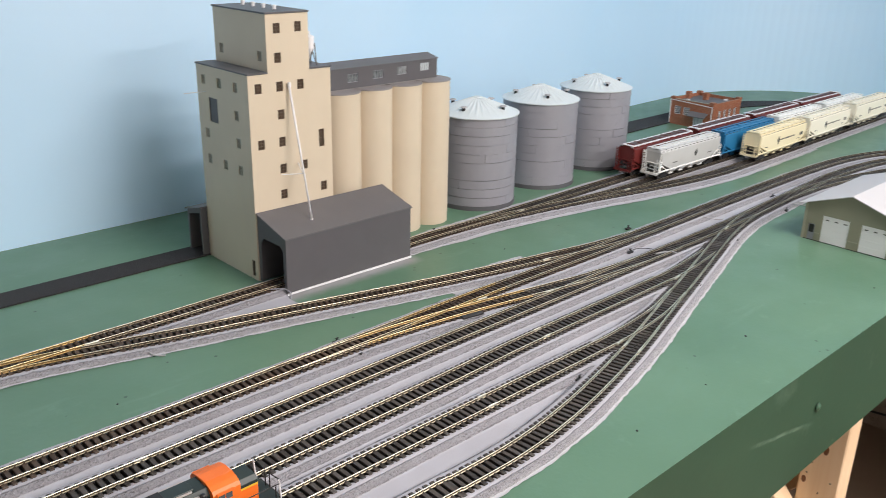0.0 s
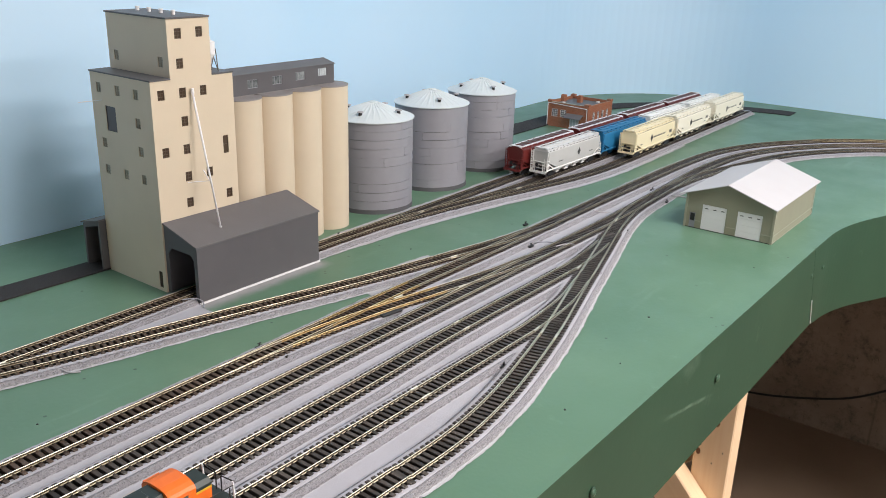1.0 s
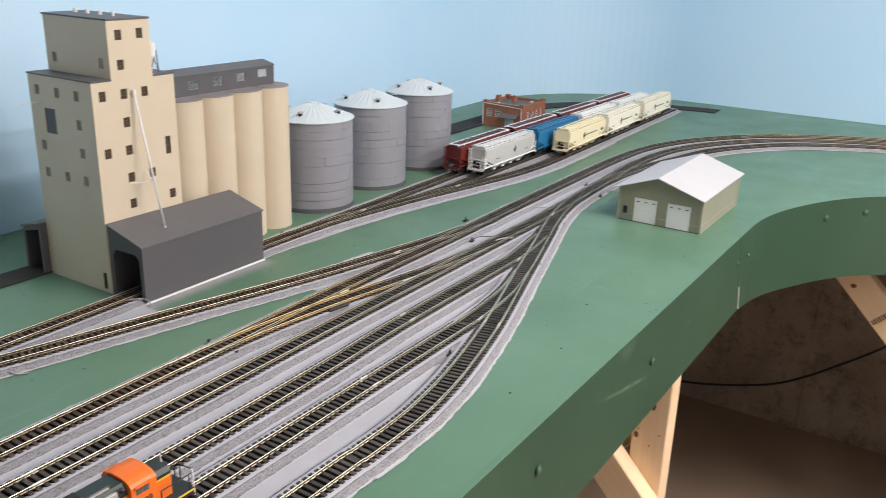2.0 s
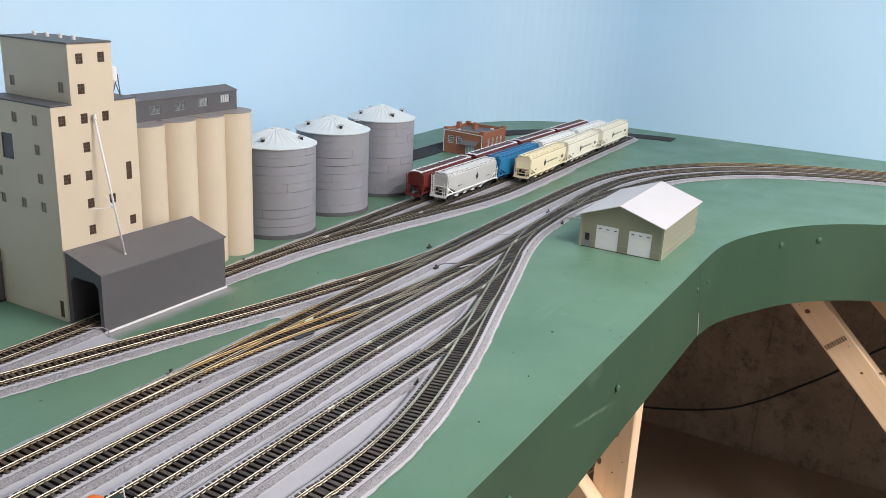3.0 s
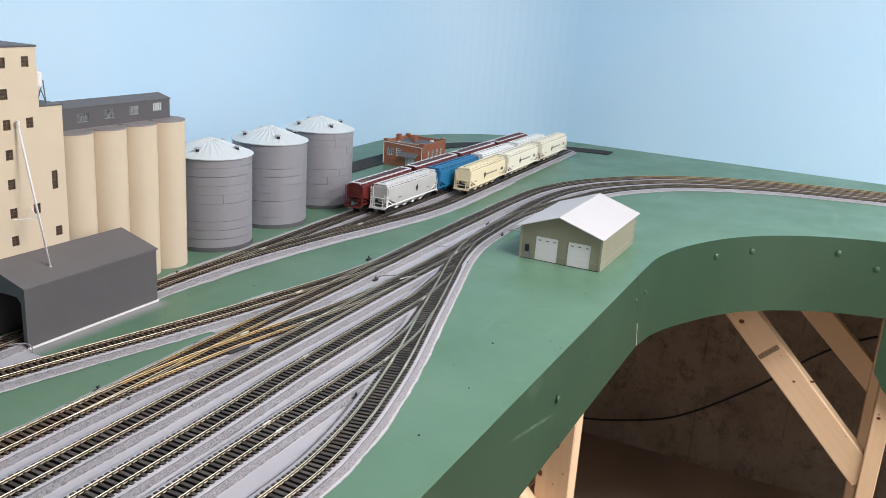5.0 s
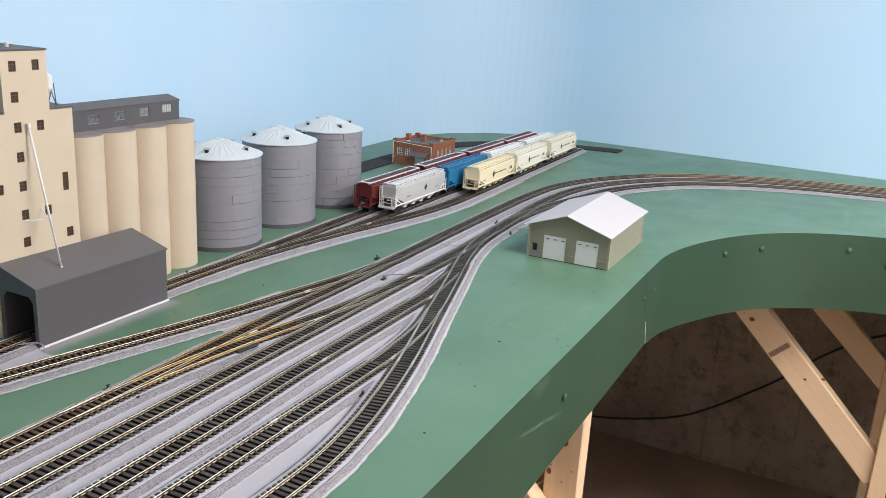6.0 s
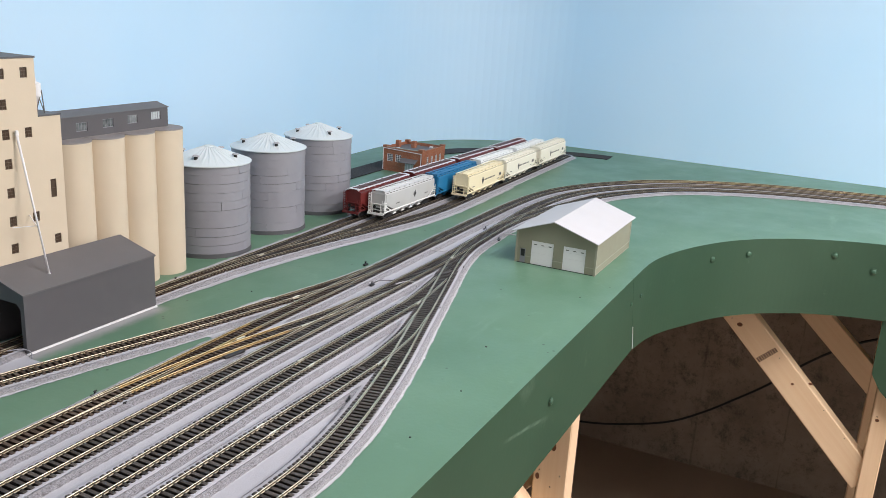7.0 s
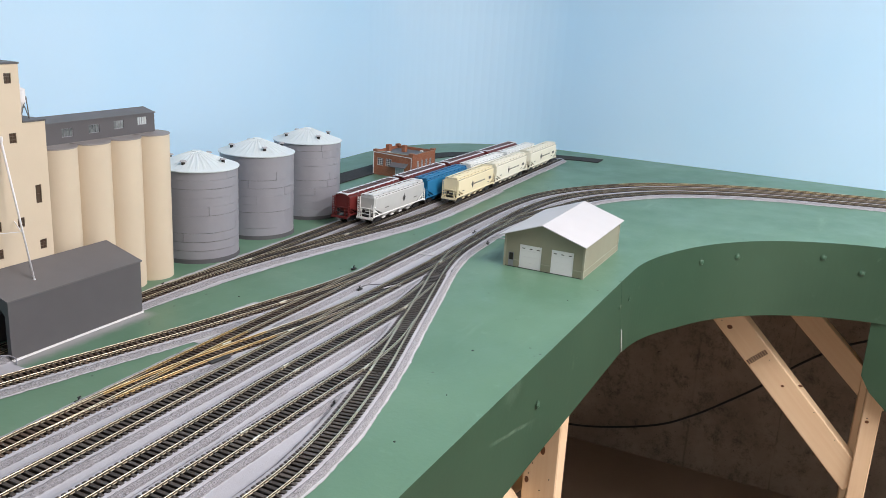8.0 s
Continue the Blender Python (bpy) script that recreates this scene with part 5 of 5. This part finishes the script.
            a = [bm.verts.new((u, y * 0.0150, v)) for u, v in bar]
            b = [bm.verts.new((u, y * 0.0160, v)) for u, v in bar]
            bm.faces.new(a), bm.faces.new(list(reversed(b)))
            for i in range(4):
                bm.faces.new((a[i], b[i], b[(i + 1) % 4], a[(i + 1) % 4]))
            bmesh.ops.recalc_face_normals(bm, faces=bm.faces)
            post = sx * (h - 0.0110)
            box(bm, post - 0.0006, post + 0.0006, y * 0.0155 - 0.0006, y * 0.0155 + 0.0006, 0.0140, 0.0300)
            part("end_brace", bm, trim, c)
        bm = bmesh.new()
        box(bm, min(sx * h, sx * (h + 0.0050)), max(sx * h, sx * (h + 0.0050)), -0.0012, 0.0012, 0.0078, 0.0100, 0.0003)
        box(bm, min(sx * (h + 0.0030), sx * (h + 0.0058)), max(sx * (h + 0.0030), sx * (h + 0.0058)), -0.0020, 0.0024, 0.0072, 0.0106, 0.0003)
        part("coupler", bm, STEEL, c)
        # the upper end sheet overhangs a slope sheet that falls inwards
        bm = bmesh.new()
        xo, xi = sx * (h - 0.0098), sx * (h - 0.0250)
        q = [(xo, 0.0268), (xo, 0.0280), (xi, 0.0150), (xi, 0.0138)]
        a = [bm.verts.new((u, -0.0135, v)) for u, v in q]
        b = [bm.verts.new((u, 0.0135, v)) for u, v in q]
        bm.faces.new(a), bm.faces.new(list(reversed(b)))
        for i in range(4):
            bm.faces.new((a[i], b[i], b[(i + 1) % 4], a[(i + 1) % 4]))
        bmesh.ops.recalc_face_normals(bm, faces=bm.faces)
        part("slope_sheet", bm, colour, c)
        bm = bmesh.new()
        for y in (-0.0150, 0.0150):
            box(bm, sx * (h - 0.0092) - 0.0007, sx * (h - 0.0092) + 0.0007, y - 0.0009, y + 0.0009, 0.0134, 0.0455, 0.0002)
        box(bm, sx * (h - 0.0092) - 0.0005, sx * (h - 0.0092) + 0.0005, -0.0150, 0.0150, 0.0268, 0.0282, 0.0002)
        part("corner_post", bm, trim, c)
        if sx < 0:
            bm = bmesh.new()
            bmesh.ops.create_cone(bm, cap_ends=True, segments=18, radius1=0.0030, radius2=0.0030, depth=0.0007, matrix=Matrix.Translation((sx * (h - 0.0030), 0.0035, 0.0235)) @ Matrix.Rotation(math.pi / 2, 4, "Y"))
            part("brake_wheel", bm, BLACK, c)
        bm = bmesh.new()
        bmesh.ops.create_cone(bm, cap_ends=True, segments=14, radius1=0.0026, radius2=0.0026, depth=0.007, matrix=Matrix.Translation((sx * (h - 0.012), 0, 0.0200)) @ Matrix.Rotation(math.pi / 2, 4, "X"))
        part("brake_cylinder", bm, BLACK, c)
        truck(c, sx * (h - 0.030), frame_mat or BLACK)
    if mark:
        mark(c)
    # the body stands tall over its sills
    for ob in c.children:
        if ob.name.split(".")[0] not in ("truck", "coupler", "centre_sill", "hopper_outlet"):
            for v in ob.data.vertices:
                if v.co.z > 0.0126:
                    v.co.z = 0.0126 + (v.co.z - 0.0126) * 1.085
    return c


def letters(c, x0, x1, s, z0, z1):
    part("lettering", boxm(x0, x1, s * 0.0174 - 0.0003, s * 0.0174 + 0.0003, z0, z1), BLACKSOFT, c, "dark bar of lettering")


def mark_diamond(c):
    """A dark diamond emblem and bars of small lettering."""
    for s in (-1, 1):
        bm = bmesh.new()
        pts = [(-0.0056, 0), (0, 0.0070), (0.0056, 0), (0, -0.0070)]
        vs = [bm.verts.new((-0.022 + u, s * 0.0178, 0.0300 + v)) for u, v in pts]
        vb = [bm.verts.new((-0.022 + u, s * 0.0172, 0.0300 + v)) for u, v in pts]
        bm.faces.new(vs), bm.faces.new(list(reversed(vb)))
        for i in range(4):
            bm.faces.new((vs[i], vb[i], vb[(i + 1) % 4], vs[(i + 1) % 4]))
        bmesh.ops.recalc_face_normals(bm, faces=bm.faces)
        part("emblem", bm, BLACK, c, "dark diamond emblem")
        bm = bmesh.new()
        for x0, x1 in ((-0.013, -0.0075), (-0.0065, 0.0005), (0.005, 0.0125), (0.0135, 0.021), (0.0225, 0.029), (0.034, 0.041), (0.042, 0.046)):
            letters(c, x0, x1, s, 0.0290, 0.0313)
        letters(c, -0.075, -0.066, s, 0.0235, 0.0250)
        letters(c, 0.070, 0.082, s, 0.0270, 0.0325)
        letters(c, 0.060, 0.070, s, 0.0215, 0.0225)


def mark_leaf(c):
    for s in (-1, 1):
        bm = bmesh.new()
        for pts in ([(0.0004, -0.0055), (0.0050, 0.0008), (0.0004, 0.0075)], [(-0.0012, -0.0055), (-0.0055, 0.0), (-0.0012, 0.0045)]):
            vs = [bm.verts.new((0.014 + u, s * 0.0178, 0.0310 + v)) for u, v in pts]
            vb = [bm.verts.new((0.014 + u, s * 0.0172, 0.0310 + v)) for u, v in pts]
            bm.faces.new(vs), bm.faces.new(list(reversed(vb)))
            for i in range(3):
                bm.faces.new((vs[i], vb[i], vb[(i + 1) % 3], vs[(i + 1) % 3]))
        bmesh.ops.recalc_face_normals(bm, faces=bm.faces)
        part("emblem", bm, BLACK, c, "small dark leaf-shaped emblem")
        bm = bmesh.new()
        letters(c, -0.060, -0.045, s, 0.0245, 0.0258)
        letters(c, 0.055, 0.068, s, 0.0250, 0.0262)


def on_track(name, x):
    p, d, a = at_track(name, x)
    return pose(p[0], p[1], RAIL_TOP, 0, 0, a)


red = hopper(RED, RED, "dark red covered hopper car with white roof walks", trough=REDDARK, boards=WHITE, wide=0.0075, trim=RED)
red.matrix_world = on_track("elevator", 1.337)
for k in range(1, 4):
    copy_thing(red, on_track("elevator", 1.337 + 0.2155 * k))
grey = hopper(LIGHTGREY, ROOFGREY, "light grey covered hopper car with a small dark emblem", mark=mark_leaf, trim=WHITECAR)
grey.matrix_world = on_track("spur_middle", 1.357)
blue = hopper(BLUE, BLUE, "bright blue covered hopper car")
blue.matrix_world = on_track("spur_middle", 1.569)
white = hopper(WHITECAR, WHITECAR, "white covered hopper car", mark=None)
white.matrix_world = on_track("spur_middle", 1.785)
copy_thing(white, on_track("spur_middle", 2.001))
yel = hopper(YELLOW, YELLOW, "yellow-cream covered hopper car with dark lettering", mark=mark_diamond)
yel.matrix_world = on_track("spur_near", 1.611)
pale = hopper(CREAMCAR, CREAMCAR, "pale cream covered hopper car with dark lettering", mark=mark_diamond, length=0.218)
pale.matrix_world = on_track("spur_near", 1.828)
copy_thing(pale, on_track("spur_near", 2.062))


def text_mesh(body, size, extrude):
    cu = bpy.data.curves.new("number", "FONT")
    cu.body, cu.size, cu.extrude, cu.align_x, cu.align_y = body, size, extrude, "CENTER", "CENTER"
    ob = bpy.data.objects.new("number", cu)
    me = bpy.data.meshes.new_from_object(ob)
    bpy.data.objects.remove(ob)
    return me


def locomotive(label, number):
    """A road diesel, nose towards +x, z from the rail top."""
    c = thing("locomotive", label, "locomotive", group="locomotives")
    h = 0.117
    part("frame", boxm(-h, h, -0.0165, 0.0165, 0.0125, 0.0170, bevel=0.0004), BLACK, c)
    part("walkway", boxm(-h + 0.001, h - 0.001, -0.0178, 0.0178, 0.0170, 0.0182), LOCOGREEN, c)
    for s in (-1, 1):
        part("frame_stripe", boxm(-h + 0.002, h - 0.002, s * 0.0179 - 0.0003, s * 0.0179 + 0.0003, 0.0166, 0.0180), YSTRIPE, c, "yellow stripe along the frame")
    # long hood: orange flanks, dark green chamfered top
    bm = bmesh.new()
    prism_x(bm, [(-0.0112, 0.0182), (0.0112, 0.0182), (0.0112, 0.0385), (-0.0112, 0.0385)], -h + 0.008, 0.0700)
    part("hood_side", bm, ORANGE, c, "orange hood flanks")
    bm = bmesh.new()
    prism_x(bm, [(-0.0113, 0.0385), (0.0113, 0.0385), (0.0113, 0.0430), (0.0080, 0.0475), (-0.0080, 0.0475), (-0.0113, 0.0430)], -h + 0.008, 0.0635)
    part("hood_top", bm, LOCOGREEN, c, "dark green hood top")
    for s in (-1, 1):
        part("hood_stripe", boxm(-h + 0.010, 0.058, s * 0.01135 - 0.0002, s * 0.01135 + 0.0002, 0.0368, 0.0384), YSTRIPE, c)
        # pale panel paints the reflection on the hood's chamfer
        part("hood_sheen", boxm(0.015, 0.056, min(s * 0.0100, s * 0.0125), max(s * 0.0100, s * 0.0125), 0.0395, 0.0455, bevel=0.0004), LOCOPALE, c, "pale panel standing in for the sheen on the hood chamfer")
        for k in range(8):
            x = -h + 0.022 + k * 0.011
            part("hood_door", boxm(x - 0.005, x + 0.005, s * 0.0113 - 0.0002, s * 0.0113 + 0.0003, 0.0195, 0.0355), ORANGE, c)
    part("roof_duct", boxm(0.010, 0.055, -0.0060, 0.0060, 0.0475, 0.0492, bevel=0.0004), LOCOGREEN, c)
    part("roof_rim", boxm(0.012, 0.053, -0.0074, -0.0062, 0.0475, 0.0486), LOCOPALE, c, "pale edge along the duct")
    for x in (-0.085, -0.063, -0.041):
        bm = bmesh.new()
        cyl(bm, x, 0, 0.0475, 0.0494, 0.0066, seg=24)
        cyl(bm, x, 0, 0.0494, 0.0500, 0.0050, 0.0022, seg=24)
        part("cooling_fan", bm, BLACK, c, "round black cooling fan")
    part("exhaust_stack", boxm(-0.0365, -0.0315, -0.0020, 0.0020, 0.0475, 0.0506), BLACK, c)
    for k in range(3):
        part("roof_box", boxm(-0.012 + k * 0.018, -0.001 + k * 0.018, -0.0050, 0.0050, 0.0474, 0.0510, bevel=0.0005), BLACK, c, "black hatch box on the hood")
    # cab
    bm = bmesh.new()
    prof = [(-0.0158, 0.0182), (0.0158, 0.0182), (0.0158, 0.0440), (0.0140, 0.0466), (0.0105, 0.0484), (0.0050, 0.0496), (-0.0050, 0.0496), (-0.0105, 0.0484), (-0.0140, 0.0466), (-0.0158, 0.0440)]
    prism_x(bm, prof, 0.0635, 0.0845)
    part("cab", bm, ORANGE, c, "bright orange cab with rounded roof")
    for s in (-1, 1):
        for x0, x1 in ((0.0675, 0.0722), (0.0730, 0.0778)):
            w = part("side_window", boxm(x0, x1, s * 0.0158 - 0.0003, s * 0.0158 + 0.0003, 0.0375, 0.0430), PANE, c)
            part("window_frame", boxm(x0 - 0.0004, x1 + 0.0004, s * 0.0158 - 0.0002, s * 0.0158 + 0.0002, 0.0430, 0.0436), BLACK, w)
        part("sun_visor", boxm(0.0660, 0.0790, min(s * 0.0156, s * 0.0182), max(s * 0.0156, s * 0.0182), 0.0438, 0.0444), ORANGE, c)
        ob = new("road_number", text_mesh(number, 0.0072, 0.0001))
        ob.data.materials.append(BLACK)
        ob.parent = c
        ob.matrix_parent_inverse = Matrix()
        ob.matrix_basis = Matrix.Translation((0.0730, s * 0.01605, 0.0300)) @ Matrix.Rotation(math.pi / 2 if s < 0 else -math.pi / 2, 4, "X") @ (Matrix() if s < 0 else Matrix.Rotation(math.pi, 4, "Z"))
        ob["label"] = "black painted road number"
        part("cab_stripe", boxm(0.0635, 0.0845, s * 0.0159 - 0.0002, s * 0.0159 + 0.0002, 0.0215, 0.0235), YSTRIPE, c)
    part("horn", boxm(0.0560, 0.0590, -0.0160, -0.0120, 0.0450, 0.0480, bevel=0.0005), BLACK, c)
    # short nose with green top
    bm = bmesh.new()
    prism_x(bm, [(-0.0105, 0.0182), (0.0105, 0.0182), (0.0105, 0.0355), (-0.0105, 0.0355)], 0.0845, 0.1010)
    part("nose", bm, ORANGE, c)
    bm = bmesh.new()
    prism_x(bm, [(-0.0106, 0.0355), (0.0106, 0.0355), (0.0106, 0.0380), (0.0075, 0.0408), (-0.0075, 0.0408), (-0.0106, 0.0380)], 0.0845, 0.1010)
    part("nose_top", bm, LOCOGREEN, c, "dark green nose top")
    for s in (-1, 1):
        part("nose_stripe", boxm(0.0845, 0.1010, s * 0.01065 - 0.0002, s * 0.01065 + 0.0002, 0.0340, 0.0354), YSTRIPE, c)
    part("windshield", boxm(0.0844, 0.0849, -0.0120, 0.0120, 0.0415, 0.0465), PANE, c)
    part("headlight", boxm(0.0845, 0.0858, -0.0022, 0.0022, 0.0468, 0.0488, bevel=0.0004), WHITE, c)
    # handrails
    for s in (-1, 1):
        xs = [-h + 0.006 + k * (2 * h - 0.012) / 9 for k in range(10)]
        for x in xs:
            if 0.056 < x < 0.086:
                continue
            part("stanchion", rod((x, s * 0.0174, 0.0180), (x, s * 0.0174, 0.0300), 0.00045, 6), BLACK, c)
        part("handrail", rod((-h + 0.006, s * 0.0174, 0.0300), (0.057, s * 0.0174, 0.0300), 0.00045, 6), BLACK, c)
        part("handrail", rod((0.0855, s * 0.0174, 0.0310), (h - 0.003, s * 0.0174, 0.0310), 0.00045, 6), BLACK, c)
        for e in (-1, 1):
            part("end_post", rod((e * (h - 0.001), s * 0.0165, 0.0110), (e * (h - 0.003), s * 0.0172, 0.0340), 0.0007, 6), WHITE, c, "white end handrail")
            part("end_rail", rod((e * (h - 0.002), s * 0.0030, 0.0180), (e * (h - 0.002), s * 0.0030, 0.0320), 0.0005, 6), BLACK, c)
            part("end_rail", rod((e * (h - 0.002), s * 0.0030, 0.0320), (e * (h - 0.002), s * 0.0172, 0.0335), 0.0005, 6), BLACK, c)
            bm = bmesh.new()
            for k in range(3):
                box(bm, min(e * (h - 0.006), e * h), max(e * (h - 0.006), e * h), min(s * 0.0125, s * 0.0178), max(s * 0.0125, s * 0.0178), 0.0040 + k * 0.0042, 0.0046 + k * 0.0042)
            part("steps", bm, BLACK, c)
    for e in (-1, 1):
        part("pilot", boxm(min(e * h, e * (h + 0.0015)), max(e * h, e * (h + 0.0015)), -0.0150, 0.0150, 0.0030, 0.0165, bevel=0.0004), BLACK, c)
        bm = bmesh.new()
        box(bm, min(e * h, e * (h + 0.008)), max(e * h, e * (h + 0.008)), -0.0014, 0.0014, 0.0080, 0.0102, 0.0003)
        part("coupler", bm, STEEL, c)
        bm = bmesh.new()
        for y in (-0.0115, 0.0115):
            box(bm, e * 0.072 - 0.026, e * 0.072 + 0.026, y - 0.0011, y + 0.0011, 0.0035, 0.0105, 0.0006)
        box(bm, e * 0.072 - 0.004, e * 0.072 + 0.004, -0.0115, 0.0115, 0.0070, 0.0124)
        t = part("truck", bm, STEEL, c)
        for k in (-0.019, 0.0, 0.019):
            bm = bmesh.new()
            wheelset(bm, e * 0.072 + k, r=0.0054)
            part("wheelset", bm, STEEL, t)
    part("fuel_tank", boxm(-0.036, 0.036, -0.0150, 0.0150, 0.0035, 0.0124, bevel=0.0015), BLACK, c)
    return c


loco = locomotive("orange and dark green diesel locomotive with yellow stripes", "7309")
loco.matrix_world = on_track("fourth", 0.1635)
# ---- bench, bolts, cable ----
BENCH = thing("bench_frame", "raw pine bench frame of legs and diagonal braces", "bench frame")


def lumber(name, p, q, w, t, label, up=(0, 0, 1), category="timber"):
    """A board from p to q, w wide and t thick, with eased edges."""
    p, q = Vector(p), Vector(q)
    z = (q - p).normalized()
    x = Vector(up).cross(z)
    x = x.normalized() if x.length > 1e-4 else Vector((1, 0, 0))
    y = z.cross(x)
    m = Matrix((x, y, z)).transposed().to_4x4()
    m.translation = p
    ob = part(name, boxm(-w / 2, w / 2, -t / 2, t / 2, 0, (q - p).length, bevel=0.002), LUMBER, BENCH, label)
    ob.matrix_world = m
    return ob


def bolt(x, y, z, nx, ny, size=1.0):
    th = thing("carriage_bolt", "green painted carriage bolt in the fascia", "bolt", (x, y, z), math.degrees(math.atan2(ny, nx)), group="fascia bolts")
    bm = bmesh.new()
    bmesh.ops.create_uvsphere(bm, u_segments=14, v_segments=8, radius=0.0052 * size)
    bmesh.ops.scale(bm, vec=(0.5, 1, 1), verts=bm.verts)
    part("head", bm, BOLTM, th, smooth=True)
    bm = bmesh.new()
    bmesh.ops.create_cone(bm, cap_ends=True, segments=16, radius1=0.0068 * size, radius2=0.0064 * size, depth=0.0012, matrix=Matrix.Rotation(math.pi / 2, 4, "Y"))
    part("washer", bm, FASCIA, th)


for x, z in ((0.549, -0.047), (0.852, -0.058), (0.25, -0.05)):
    bolt(x, 0.2935, z, 0, -1, 0.8)
bolt(1.286, 0.2940, -0.045, 0, -1, 0.62)
bolt(1.2285, 0.2948, -0.043, 0, -1, 0.62)
for x, y, z in ((1.5385, 0.2260, -0.030), (1.6135, 0.1700, -0.028), (1.7195, 0.0215, -0.029), (1.7440, -0.0510, -0.0545)):
    v = Vector((1.298 - x, -0.165 - y)).normalized()
    r = edge_r(math.atan2(-v.y, -v.x)) - 0.0054
    bolt(1.298 - v.x * r, -0.165 - v.y * r, z, v.x, v.y)
leg = lumber("leg", (1.115, 0.360, FLOOR_Z), (1.115, 0.360, -0.018), 0.0385, 0.056, "raw pine bench leg under the table", up=(0, 1, 0.0001))
lumber("brace", (1.1525, 0.764, -0.030), (1.1525, 0.3915, -0.3473), 0.060, 0.036, "raw pine diagonal brace against the bench leg", up=(1, 0, 0))
lumber("brace", (1.0770, 0.7165, -0.040), (1.0770, 0.352, -0.433), 0.060, 0.036, "raw pine diagonal brace against the bench leg", up=(1, 0, 0))
near_post = lumber("post", (1.803, -0.120, FLOOR_Z), (1.803, -0.120, -0.018), 0.040, 0.034, "raw pine post under the curved table", up=(0, 1, 0.0001))
slope = lumber("brace", (1.812, 0.353, -0.0420), (1.812, -0.116, -0.527), 0.060, 0.036, "raw pine diagonal brace with a dark grade stamp", up=(1, 0, 0))
lumber("post", (2.262, -0.125, FLOOR_Z), (2.262, -0.125, -0.018), 0.040, 0.034, "raw pine post near the wall", up=(0, 1, 0.0001))
lumber("brace", (2.262, 0.338, -0.042), (2.262, -0.175, -0.527), 0.060, 0.036, "raw pine diagonal brace near the wall", up=(1, 0, 0))
# knots and nail holes on the faces that turn to the room
def spot(parent, x, y, z, ry, rz, label="dark knot in the pine", name="knot", material=None):
    bm = bmesh.new()
    bmesh.ops.create_cone(bm, cap_ends=True, segments=16, radius1=1, radius2=0.85, depth=1)
    ob = part(name, bm, material or KNOT, parent, label)
    ob.matrix_world = Matrix.Translation((x, y, z)) @ Matrix.Rotation(-math.pi / 2, 4, "Y") @ Matrix.Diagonal((rz, ry, 0.0008, 1))


bpy.context.view_layer.update()
for y, z, ry, rz in ((0.182, -0.233, 0.0062, 0.0050), (0.057, -0.342, 0.0035, 0.0028), (0.022, -0.333, 0.0045, 0.0025)):
    spot(slope, 1.7939, y, z, ry, rz)
for y, z in ((0.091, -0.290), (-0.013, -0.385), (-0.062, -0.437), (0.200, -0.222)):
    spot(slope, 1.7939, y, z, 0.0011, 0.0011, "tiny dark nail hole", "nail_hole", BLACK)
for y, z, ry, rz in ((0.358, -0.254, 0.0042, 0.0085), (0.3805, -0.312, 0.0036, 0.0060), (0.345, -0.42, 0.005, 0.007)):
    spot(leg, 1.0956, y, z, ry, rz)
for y, z in ((0.373, -0.281), (0.378, -0.300), (0.344, -0.302), (0.358, -0.325)):
    spot(leg, 1.0956, y, z, 0.0011, 0.0013, "tiny dark nail hole", "nail_hole", BLACK)
spot(near_post, 1.7829, -0.114, -0.375, 0.0042, 0.0035)
spot(near_post, 1.7829, -0.113, -0.367, 0.0020, 0.0010, "tiny dark nail hole", "nail_hole", BLACK)
# dark grade stamp printed on the brace: bars that cannot be read
st = thing("grade_stamp", "smudged dark ink stamp on the pine brace", "stamp", (1.7936, 0.117, -0.2885), 0)
u, v = Vector((0, -0.525, -0.543)).normalized(), Vector((0, 0.543, -0.525)).normalized()
for k in range(9):
    bm = bmesh.new()
    p = Vector((0, 0, 0)) - v * 0.022 + v * 0.0055 * k
    hw, hh = 0.0016 + 0.0006 * (k % 2), 0.0055
    q = [p + v * a + u * b for a, b in ((-hw, -hh), (hw, -hh), (hw, hh), (-hw, hh))]
    lo, hi = [bm.verts.new(x) for x in q], [bm.verts.new(x - Vector((0.0002, 0, 0))) for x in q]
    bm.faces.new(lo), bm.faces.new(hi)
    for i in range(4):
        bm.faces.new((lo[i], lo[(i + 1) % 4], hi[(i + 1) % 4], hi[i]))
    bmesh.ops.recalc_face_normals(bm, faces=bm.faces)
    part("ink_bar", bm, INK, st)
hang = smooth_line([(1.0, -0.895), (0.85, -0.893), (0.69, -0.888), (0.56, -0.862), (0.41, -0.812), (0.31, -0.752), (0.22, -0.682), (0.14, -0.615), (0.06, -0.535), (-0.02, -0.468), (-0.10, -0.420), (-0.20, -0.385), (-0.35, -0.39), (-0.6, -0.48)], 0.02)
wire("cable", [(2.43, y, z) for y, z in hang], 0.0036, BLACK, "black cable hanging along the concrete wall", "cable")
# screw heads and specks on the green table
for x, y, r in ((0.835, 0.378, 0.0016), (0.585, 0.347, 0.0012), (0.262, 0.690, 0.0010), (0.83, 0.735, 0.0011), (0.52, 0.735, 0.0011), (1.086, 0.339, 0.0010), (0.705, 0.350, 0.0009)):
    th = thing("screw_head", "tiny dark screw head sunk in the green table", "screw", (x, y, 0), group="table screws")
    bm = bmesh.new()
    cyl(bm, 0, 0, 0.0, 0.0008, r, r * 0.8, seg=10)
    part("head", bm, BLACK, th)
